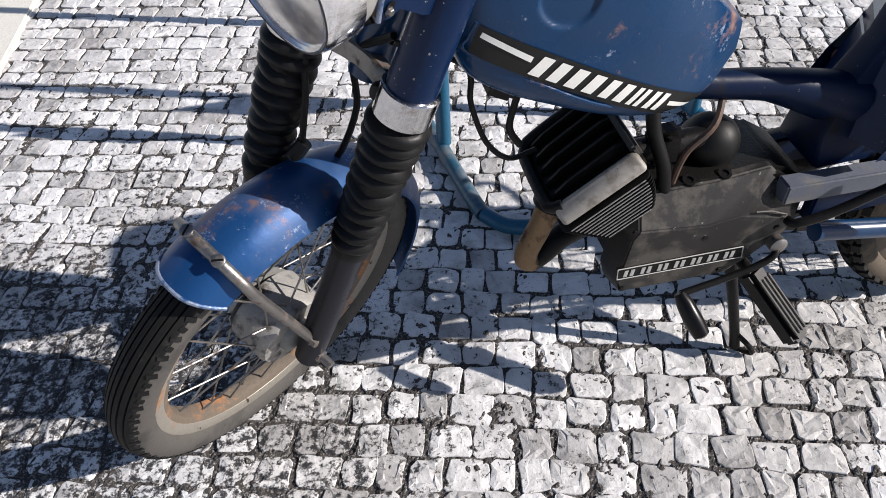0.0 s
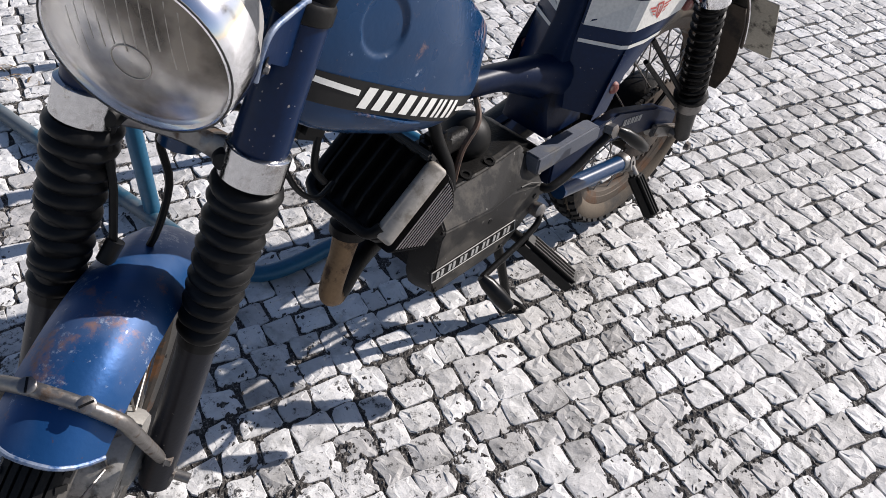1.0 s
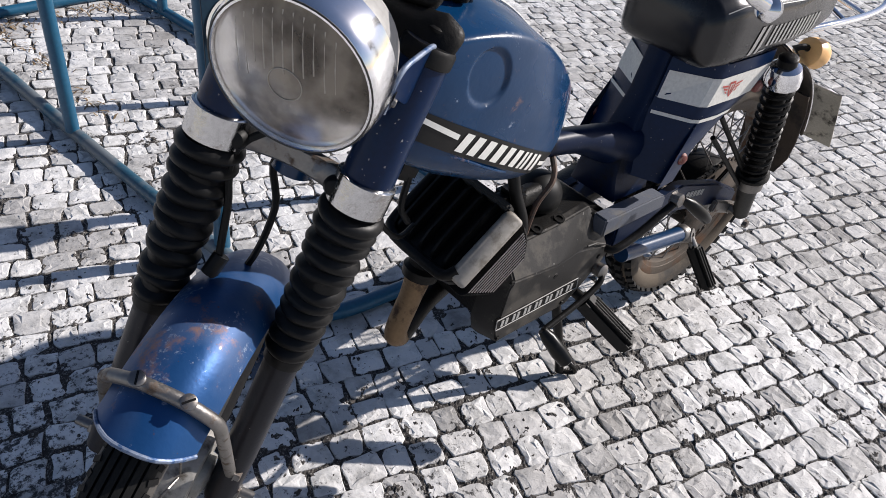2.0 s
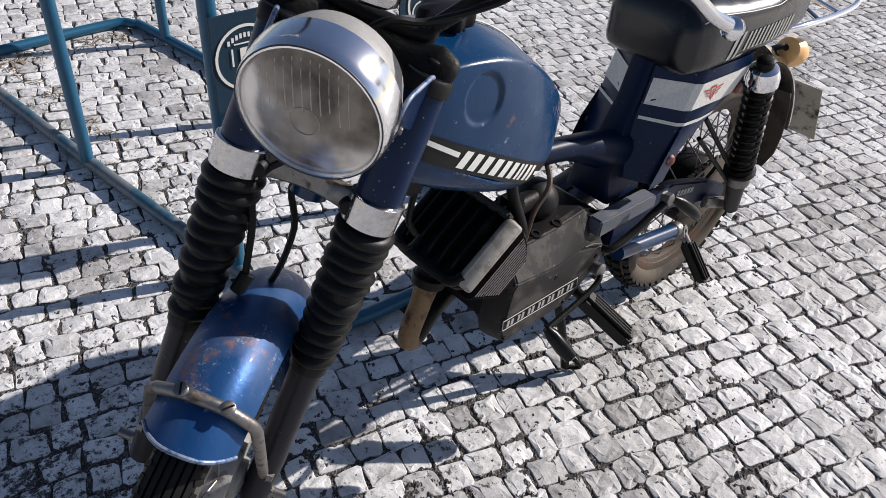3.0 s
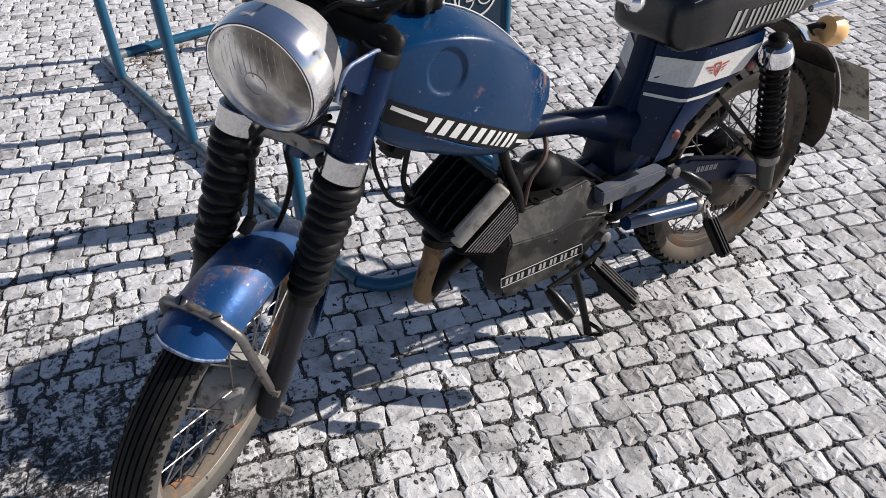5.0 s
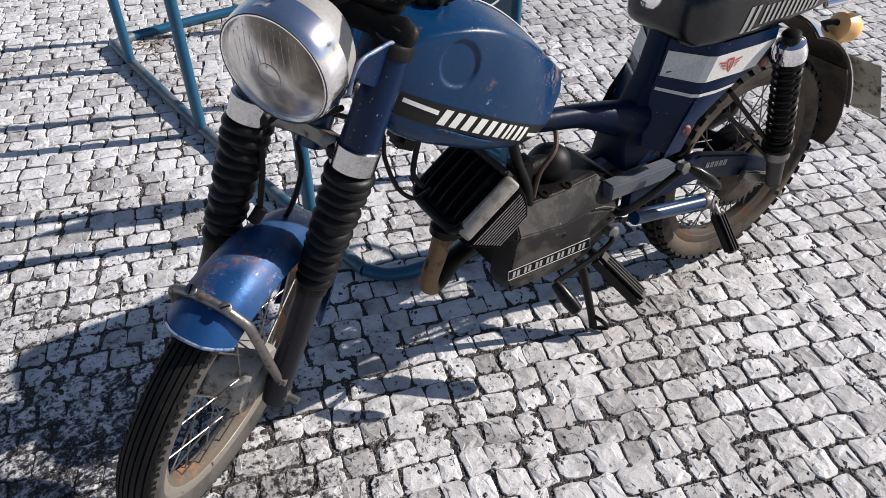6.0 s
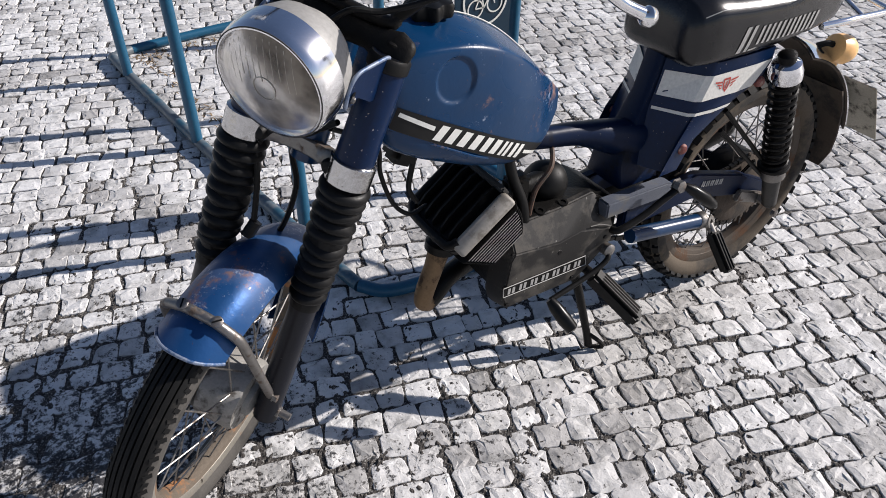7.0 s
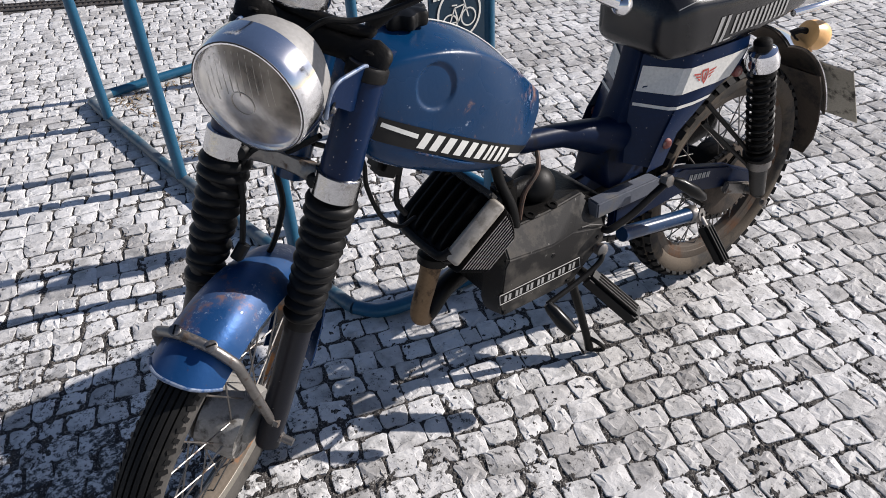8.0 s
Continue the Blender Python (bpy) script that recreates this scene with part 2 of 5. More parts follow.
RUBBER = material("black_rubber", (0.006, 0.006, 0.006), 0.5, 0, mix=(0.016, 0.0155, 0.0145), scale=30, spread=0.62, mix_rough=0.9, bump=0.15, bump_scale=180, gloss=0.2)
SMOOTH_RUBBER = material("polished_rubber", (0.004, 0.004, 0.004), 0.30, 0, mix=(0.008, 0.008, 0.008), scale=40, spread=0.6, mix_rough=0.5, gloss=0.22)
GAITER = material("gaiter_rubber", (0.006, 0.006, 0.0062), 0.42, 0, mix=(0.010, 0.010, 0.010), scale=20, spread=0.6, mix_rough=0.8, bump=0.1, gloss=0.2)
TYRE = material("tyre_rubber", (0.007, 0.007, 0.007), 0.7, 0, mix=(0.030, 0.028, 0.025), scale=18, spread=0.57, mix_rough=0.95, bump=0.15, bump_scale=350)
GREY_TYRE = material("grey_sidewall", (0.065, 0.060, 0.054), 0.85, 0, mix=(0.035, 0.033, 0.03), scale=12, spread=0.5, bump=0.2, bump_scale=250)
DUSTY_TYRE = material("dusty_sidewall", (0.085, 0.066, 0.046), 0.9, 0, mix=(0.022, 0.020, 0.018), scale=7, spread=0.47, bump=0.2, bump_scale=250)
RIM_METAL = material("dirty_rim", (0.27, 0.25, 0.215), 0.5, 0.4, mix=(0.30, 0.12, 0.04), scale=11, spread=0.55, mix_rough=0.85, mix_metal=0.1, bump=0.15, chips=(0.05, 0.04, 0.03), chip_scale=60, chip_at=0.66)
DARK_RIM = material("blackened_rim", (0.07, 0.055, 0.042), 0.6, 0.4, mix=(0.10, 0.05, 0.025), scale=15, spread=0.5, mix_rough=0.85, bump=0.2)
RIM_RUST = material("orange_rust", (0.13, 0.105, 0.08), 0.75, 0.2, mix=(0.50, 0.19, 0.045), scale=7, spread=0.50, mix_rough=0.85, bump=0.4, bump_scale=180)
SEAT_BLACK = material("seat_vinyl", (0.006, 0.006, 0.007), 0.24, 0, mix=(0.010, 0.010, 0.010), scale=10, spread=0.55, mix_rough=0.36, bump=0.12, bump_scale=500)
SEAT_BLACK.node_tree.nodes["Principled BSDF"].inputs["Specular IOR Level"].default_value = 0.5
WHITE_PAINT = material("white_paint", (0.62, 0.61, 0.57), 0.5, 0, mix=(0.22, 0.20, 0.17), scale=24, spread=0.66, bump=0.05)
DECAL_BLACK = material("black_decal", (0.012, 0.012, 0.012), 0.4, 0, mix=(0.03, 0.03, 0.032), scale=40, spread=0.6)
LETTER_WHITE = material("white_lettering", (0.70, 0.70, 0.66), 0.5, 0, grain=0.05)
LETTER_GREY = material("pale_lettering", (0.36, 0.355, 0.34), 0.5, 0.1)
DULL_RED = material("weathered_red_plastic", (0.17, 0.045, 0.035), 0.6, 0, mix=(0.30, 0.20, 0.16), scale=70, spread=0.52, bump=0.3)
RED = material("red_plastic", (0.42, 0.045, 0.03), 0.4, 0, mix=(0.2, 0.03, 0.02), scale=90, spread=0.55)
ORANGE = material("orange_plastic", (0.82, 0.47, 0.18), 0.4, 0, grain=0.05)
GREY_SHELL = material("grey_lamp_shell", (0.27, 0.265, 0.255), 0.55, 0.1, mix=(0.09, 0.085, 0.08), scale=9, spread=0.56, bump=0.1)
PLATE_BACK = material("bare_plate", (0.33, 0.31, 0.26), 0.6, 0.3, mix=(0.03, 0.025, 0.02), scale=22, spread=0.52, bump=0.1)
TEAL = material("teal_paint", (0.010, 0.085, 0.16), 0.38, 0.05, mix=(0.055, 0.05, 0.045), scale=17, spread=0.63, mix_rough=0.8, bump=0.12, bump_scale=140)
WORN_TEAL = material("worn_teal", (0.022, 0.080, 0.125), 0.40, 0.1, mix=(0.13, 0.15, 0.165), scale=7, spread=0.43, mix_rough=0.5, bump=0.15, bump_scale=140)
SIGN_BLUE = material("sign_blue", (0.008, 0.03, 0.055), 0.45)
EXHAUST = material("burnt_pipe", (0.20, 0.13, 0.07), 0.6, 0.5, mix=(0.07, 0.045, 0.03), scale=30, spread=0.5, mix_rough=0.85, bump=0.3)
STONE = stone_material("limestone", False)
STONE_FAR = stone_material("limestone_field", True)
BED = material("joint_dirt", (0.042, 0.037, 0.034), 0.95, 0, mix=(0.30, 0.29, 0.27), scale=230, spread=0.53, bump=0.8, bump_scale=160)
FAR_PAVING = material("distant_setts", (0.60, 0.59, 0.58), 0.7, 0, mix=(0.16, 0.15, 0.14), scale=26, spread=0.56, bump=0.5, bump_scale=40)
IRON = material("drain_iron", (0.065, 0.060, 0.058), 0.75, 0.3, mix=(0.05, 0.035, 0.028), scale=30, spread=0.5, bump=0.3)
GLASS = bpy.data.materials.new("lamp_glass")
GLASS.use_nodes = True
gb = GLASS.node_tree.nodes["Principled BSDF"]
gb.inputs["Transmission Weight"].default_value, gb.inputs["Roughness"].default_value, gb.inputs["IOR"].default_value = 0.52, 0.17, 1.33
gn = GLASS.node_tree.nodes
gb.inputs["Specular IOR Level"].default_value = 0.30
dust = gn.new("ShaderNodeTexNoise")
dust.inputs["Scale"].default_value, dust.inputs["Detail"].default_value = 26.0, 5
film = gn.new("ShaderNodeValToRGB")
film.color_ramp.elements[0].position, film.color_ramp.elements[0].color = 0.38, (0.17, 0.140, 0.108, 1)
film.color_ramp.elements[1].position, film.color_ramp.elements[1].color = 0.60, (0.46, 0.395, 0.315, 1)
GLASS.node_tree.links.new(gn.new("ShaderNodeTexCoord").outputs["Object"], dust.inputs["Vector"])
GLASS.node_tree.links.new(dust.outputs["Fac"], film.inputs["Fac"])
GLASS.node_tree.links.new(film.outputs["Color"], gb.inputs["Base Color"])
RIB_GLASS = material("lens_rib", (0.34, 0.305, 0.255), 0.2, 0, gloss=0.6)
MUD = material("muddy_steel", (0.060, 0.044, 0.032), 0.85, 0.1, mix=(0.02, 0.017, 0.014), scale=14, spread=0.5, bump=0.4)
REFLECTOR = material("clouded_reflector", (0.46, 0.40, 0.33), 0.32, 0.75, mix=(0.22, 0.18, 0.135), scale=24, spread=0.47, mix_rough=0.6, mix_metal=0.2)


# ---- mesh helpers ----
ROOT = {}


def thing(name, label, category, at=(0, 0, 0), group="", kind=""):
    ob = new(name)
    ob.location = at
    ROOT[ob] = Vector(at)
    return tagged(ob, label, category, group, kind)


def part(name, bm, mat, parent=None, label="", smooth=True):
    """Links a bmesh, given in world coordinates, as one mesh under a thing or a part."""
    me = bpy.data.meshes.new(name)
    root = ROOT.get(parent, Vector((0, 0, 0)))
    bm.transform(Matrix.Translation(-root))
    bmesh.ops.recalc_face_normals(bm, faces=bm.faces)
    bm.to_mesh(me)
    bm.free()
    me.materials.append(mat)
    ob = new(name, me)
    if parent:
        ob.parent = parent
        ROOT[ob] = root
    if label:
        ob["label"] = label
    if smooth:
        me.shade_smooth()
        edges = me.attributes.new("sharp_edge", "BOOLEAN", "EDGE")
        b2 = bmesh.new()
        b2.from_mesh(me)
        b2.edges.ensure_lookup_table()
        for e in b2.edges:
            edges.data[e.index].value = len(e.link_faces) == 2 and e.calc_face_angle(0) > 0.7
        b2.free()
    return ob


def ring_loft(bm, rings, closed=False, caps=True):
    """Skins rings of points, all of one length, each ring closed."""
    vs = [[bm.verts.new(p) for p in ring] for ring in rings]
    pairs = list(zip(vs, vs[1:])) + ([(vs[-1], vs[0])] if closed else [])
    for a, b in pairs:
        for k in range(len(a)):
            bm.faces.new((a[k], a[(k + 1) % len(a)], b[(k + 1) % len(a)], b[k]))
    if caps and not closed:
        bm.faces.new(vs[0][::-1]), bm.faces.new(vs[-1])
    return bm


def smooth_path(points, steps=6):
    """A Catmull-Rom line through points."""
    p = [Vector(q) for q in points]
    p = [2 * p[0] - p[1]] + p + [2 * p[-1] - p[-2]]
    out = []
    for a, b, c, d in zip(p, p[1:], p[2:], p[3:]):
        for k in range(steps):
            t = k / steps
            out.append(0.5 * (2 * b + (c - a) * t + (2 * a - 5 * b + 4 * c - d) * t * t + (3 * b - a - 3 * c + d) * t ** 3))
    return out + [p[-2]]


def tube(points, radius, seg=12, steps=0, bm=None, flat=1.0):
    """A tube along points; radius a number or one for each end point."""
    bm = bm or bmesh.new()
    p = smooth_path(points, steps) if steps else [Vector(q) for q in points]
    n = len(p)
    radii = [radius] * n if not isinstance(radius, (list, tuple)) else [float(np.interp(k / (n - 1), np.linspace(0, 1, len(radius)), radius)) for k in range(n)]
    rings, side = [], None
    for k in range(n):
        d = (p[min(k + 1, n - 1)] - p[max(k - 1, 0)]).normalized()
        if side is None:
            side = d.orthogonal().normalized()
        side = (side - d * side.dot(d)).normalized()
        up = d.cross(side)
        rings.append([p[k] + radii[k] * (math.cos(a) * side + flat * math.sin(a) * up) for a in [2 * math.pi * j / seg for j in range(seg)]])
    return ring_loft(bm, rings)


def lathe(profile, m=Matrix(), seg=32, bm=None, closed=False):
    """Turns (radius, height) round the local z axis of m; closed joins the profile's ends."""
    bm = bm or bmesh.new()
    prof = list(profile)
    rings = [[m @ Vector((r * math.cos(2 * math.pi * j / seg), r * math.sin(2 * math.pi * j / seg), h)) for j in range(seg)] for r, h in prof]
    return ring_loft(bm, rings, closed=closed)


def axis_pose(at, way):
    """A pose at a place with its z axis along way."""
    return Matrix.Translation(at) @ Vector(way).to_track_quat("Z", "Y").to_matrix().to_4x4()


def rod(a, b, r, seg=12, bm=None):
    return tube([a, b], r, seg, bm=bm)


def box(size, m=Matrix(), bevel=0.003, bm=None):
    """A bevelled box of that size centred on m."""
    b = bmesh.new()
    bmesh.ops.create_cube(b, size=1.0)
    bmesh.ops.scale(b, vec=size, verts=b.verts)
    if bevel:
        bmesh.ops.bevel(b, geom=b.edges[:], offset=bevel, segments=2, affect="EDGES")
    b.transform(m)
    if bm is None:
        return b
    me = bpy.data.meshes.new("scratch")
    b.to_mesh(me)
    b.free()
    bm.from_mesh(me)
    bpy.data.meshes.remove(me)
    return bm


def slab(outline, y0, y1, bevel=0.003, m=Matrix()):
    """A plate with an (x, z) outline between two y."""
    b = bmesh.new()
    f = b.faces.new([b.verts.new((x, y0, z)) for x, z in outline])
    ext = bmesh.ops.extrude_face_region(b, geom=[f])
    bmesh.ops.translate(b, vec=(0, y1 - y0, 0), verts=[v for v in ext["geom"] if isinstance(v, bmesh.types.BMVert)])
    bmesh.ops.recalc_face_normals(b, faces=b.faces)
    if bevel:
        bmesh.ops.bevel(b, geom=b.edges[:], offset=bevel, segments=2, affect="EDGES", clamp_overlap=True)
    b.transform(m)
    return b


def hexbolt(at, way, r=0.006, h=0.005, bm=None):
    return lathe([(r * 1.25, 0), (r * 1.25, 0.0012), (r, 0.0012), (r, h), (r * 0.8, h + 0.001)], axis_pose(at, way), 6, bm)


def bars(parent, mat, origin, along, up, widths, height, slant, thick, out, gap=0.25, strokes=2):
    """Rows of slanted strokes, two for each sign, standing in for a brand's lettering."""
    o, a, u, w = Vector(origin), Vector(along).normalized(), Vector(up).normalized(), Vector(out).normalized()
    x = 0.0
    for width in widths:
        for k in range(strokes):
            bm = bmesh.new()
            s0 = x + k * width * 0.52
            s1 = s0 + width * 0.30
            q = [o + a * (s + slant * h) + u * h for s, h in ((s0, 0), (s1, 0), (s1, height), (s0, height))]
            low, high = [bm.verts.new(v) for v in q], [bm.verts.new(v + w * thick) for v in q]
            bm.faces.new(high), bm.faces.new(low[::-1])
            for i in range(4):
                bm.faces.new((low[i], low[(i + 1) % 4], high[(i + 1) % 4], high[i]))
            part("pale_bar", bm, mat, parent, smooth=False)
        x += width * (1 + gap)


# ---- paving ----
ROW_TURN = radians(-17.0)
PITCH, ROW = 0.067, 0.061


def stone_outline(rng, w, d):
    """Twelve points round a roughly squared, hand-cut stone."""
    corner = []
    for sx, sy in ((-1, -1), (1, -1), (1, 1), (-1, 1)):
        corner.append((sx * w / 2 + rng.uniform(-1, 1) * 0.0060, sy * d / 2 + rng.uniform(-1, 1) * 0.0052))
    pts = []
    for k in range(4):
        a, b, z = corner[k], corner[(k + 1) % 4], corner[k - 1]
        la, lz = math.dist(a, b), math.dist(a, z)
        c = rng.uniform(0.002, 0.0105)
        pts.append((a[0] + (z[0] - a[0]) * c / lz, a[1] + (z[1] - a[1]) * c / lz))
        pts.append((a[0] + (b[0] - a[0]) * c / la, a[1] + (b[1] - a[1]) * c / la))
        f, o = rng.uniform(0.35, 0.65), rng.uniform(-0.0032, 0.0032)
        pts.append((a[0] + (b[0] - a[0]) * f + (b[1] - a[1]) / la * o, a[1] + (b[1] - a[1]) * f - (b[0] - a[0]) / la * o))
    return pts


def stone_shape(rng, w, d):
    out = stone_outline(rng, w, d)
    k = len(out)
    tx, ty = rng.uniform(-0.024, 0.024), rng.uniform(-0.024, 0.024)
    top = lambda x, y, r: tx * x + ty * y + rng.uniform(-1, 1) * r
    verts = [(x, y, -0.03) for x, y in out]
    verts += [(x, y, top(x, y, 0.0010) - 0.0018) for x, y in out]
    verts += [(x * 0.955, y * 0.955, top(x, y, 0.0007) - 0.0006) for x, y in out]
    verts += [(x * 0.55, y * 0.55, top(x * 0.55, y * 0.55, 0.0017) + 0.0006) for x, y in out]
    faces = []
    for ring in range(3):
        for j in range(k):
            a, b = ring * k + j, ring * k + (j + 1) % k
            faces.append((a, b, b + k, a + k))
    faces.append(tuple(range(3 * k, 4 * k)))
    return verts, faces


def build_paving():
    rng = random.Random(7)
    ground = tagged(new("pavement", bpy.data.meshes.new("pavement")), "pale limestone setts with dark dirt joints", "pavement", kind="structure")
    bm = bmesh.new()
    bmesh.ops.create_circle(bm, cap_ends=True, radius=150, segments=48)
    bmesh.ops.translate(bm, vec=(0, 0, -0.0052), verts=bm.verts)
    bm.to_mesh(ground.data)
    bm.free()
    ground.data.materials.append(BED)
    turn = Matrix.Rotation(ROW_TURN, 4, "Z")
    shapes = []
    for i in range(36):
        v, f = stone_shape(rng, 0.0615 * rng.uniform(0.74, 1.20), 0.0580 * rng.uniform(0.93, 1.06))
        me = bpy.data.meshes.new("paving_stone")
        me.from_pydata(v, [], f)
        me.materials.append(STONE)
        shapes.append((me, v, f))
    verts, faces, near = [], [], []
    for r in range(-110, 165):
        x = -6.5 + rng.uniform(0, 0.06)
        y0 = r * ROW
        while x < 11.0:
            me, v, f = shapes[rng.randrange(36)]
            w = max(q[0] for q in v) - min(q[0] for q in v)
            cx = x + w / 2
            x += w + rng.uniform(0.0006, 0.0042)
            cy = y0 + 0.012 * math.sin(cx * 1.7 + r * 0.05) + 0.004 * math.sin(cx * 6.3 + r * 0.31) + rng.uniform(-1, 1) * 0.003
            p = turn @ Vector((cx, cy, rng.uniform(-0.0010, 0.0010)))
            if not (-3.5 < p.x < 8.0 and -3.5 < p.y < 8.0) or abs(drain_offset(p)) < 0.085:
                continue
            a = ROW_TURN + rng.uniform(-0.075, 0.075) + rng.choice((0, math.pi))
            if 0.05 < p.x < 1.15 and -0.60 < p.y < 0.32 and len(near) < 330:
                near.append((me, p, a))
                continue
            c, s, k = math.cos(a), math.sin(a), len(verts)
            if not (-1.6 < p.x < 5.8 and -1.3 < p.y < 6.2) or p.x * 0.6 + p.y * 0.8 > 6.3:
                # far off: a plain squared stone
                h = 0.028
                corner = [(-w / 2, -h), (w / 2, -h), (w / 2, h), (-w / 2, h)]
                verts += [(p.x + c * u - s * t, p.y + s * u + c * t, p.z - d) for d in (0.02, 0.0) for u, t in corner]
                faces += [(k + 4, k + 5, k + 6, k + 7)] + [(k + i, k + (i + 1) % 4, k + 4 + (i + 1) % 4, k + 4 + i) for i in range(4)]
                continue
            verts += [(p.x + c * q[0] - s * q[1], p.y + s * q[0] + c * q[1], p.z + q[2]) for q in v]
            faces += [tuple(k + i for i in g) for g in f]
    me = bpy.data.meshes.new("paving_stones")
    me.from_pydata(verts, [], faces)
    me.materials.append(STONE_FAR)
    # the same paving going on to the horizon
    far = bmesh.new()
    ring = lambda r, z: [far.verts.new((2.25 + r * u, 2.25 + r * t, z)) for u, t in ((-1, -1), (1, -1), (1, 1), (-1, 1))]
    one, two = ring(5.7, -0.003), ring(140, -0.003)
    for k in range(4):
        far.faces.new((one[k], two[k], two[(k + 1) % 4], one[(k + 1) % 4]))
    rest = part("distant_paving", far, FAR_PAVING, ground, smooth=False)
    tagged(rest, "pale setts further off", kind="stuff")
    field = tagged(new("paving_stones", me), "field of squared pale limestone setts", kind="stuff")
    field.parent = ground
    return ground, near


def drain_offset(p):
    """How far a place lies from the drain's line, in metres."""
    a, d = Vector((0.387, 3.62)), Vector((0.850, -0.527))
    q = Vector((p.x, p.y)) - a
    return q.x * d.y - q.y * d.x


PAVEMENT, NEAR_STONES = build_paving()


def build_joint_dirt():
    """Gritty dirt that fills the joints to just under the stones' edges."""
    nx, ny, step = 560, 500, 0.004
    x = np.arange(nx) * step - 0.75
    y = np.arange(ny) * step - 0.70
    gx, gy = np.meshgrid(x, y, indexing="ij")
    rng = np.random.default_rng(5)
    h = rng.normal(0, 1, (nx, ny))
    soft = sum(np.roll(np.roll(h, i, 0), j, 1) for i in (-1, 0, 1) for j in (-1, 0, 1)) / 9
    wide = rng.normal(0, 1, (nx // 8 + 1, ny // 8 + 1)).repeat(8, 0).repeat(8, 1)[:nx, :ny]
    for k in range(3):
        wide = sum(np.roll(np.roll(wide, i, 0), j, 1) for i in (-4, 0, 4) for j in (-4, 0, 4)) / 9
    gz = -0.0034 + 0.0010 * h + 0.0034 * soft + 0.0022 * wide + 0.0012 * np.clip(1.4 - np.hypot(gx + 0.4, gy - 0.1) * 2, 0, 1)
    pts = np.stack([gx + rng.uniform(-0.0014, 0.0014, gx.shape), gy + rng.uniform(-0.0014, 0.0014, gx.shape), gz], -1).reshape(-1, 3)
    idx = (np.arange(nx - 1)[:, None] * ny + np.arange(ny - 1)[None, :]).reshape(-1)
    me = bpy.data.meshes.new("joint_dirt")
    me.from_pydata(pts.tolist(), [], np.stack([idx, idx + ny, idx + ny + 1, idx + 1], -1).tolist())
    me.materials.append(BED)
    ob = tagged(new("joint_dirt", me), "dark gritty dirt filling the joints", kind="stuff")
    ob.parent = PAVEMENT


build_joint_dirt()

# ---- front end: everything that turns with the handlebar ----
RAKE, STEER = radians(21.6), radians(38.0)
MID = Vector((0.150, -0.035, 0.713))
UP = Vector((math.sin(RAKE), 0, math.cos(RAKE)))
F0 = Vector((-math.cos(RAKE), 0, math.sin(RAKE)))
AHEAD = math.cos(STEER) * F0 + math.sin(STEER) * Vector((0, -1, 0))
RIGHT = math.cos(STEER) * Vector((0, 1, 0)) + math.sin(STEER) * F0
LEAN = Matrix.Rotation(radians(4.6), 3, "X")
AHEAD, RIGHT, UP = LEAN @ AHEAD, LEAN @ RIGHT, LEAN @ UP
FORK = Matrix.Translation(MID) @ Matrix((-AHEAD, RIGHT, UP)).transposed().to_4x4()
HALF, AXLE_DROP = 0.083, 0.465


def fk(x, y, z):
    """A place in the fork's own frame: x back, y right, z up along the legs, from the middle between the lower clamps."""
    return FORK @ Vector((x, y, z))


bike = thing("motorcycle", "blue worn light motorcycle standing on stone setts", "motorcycle")


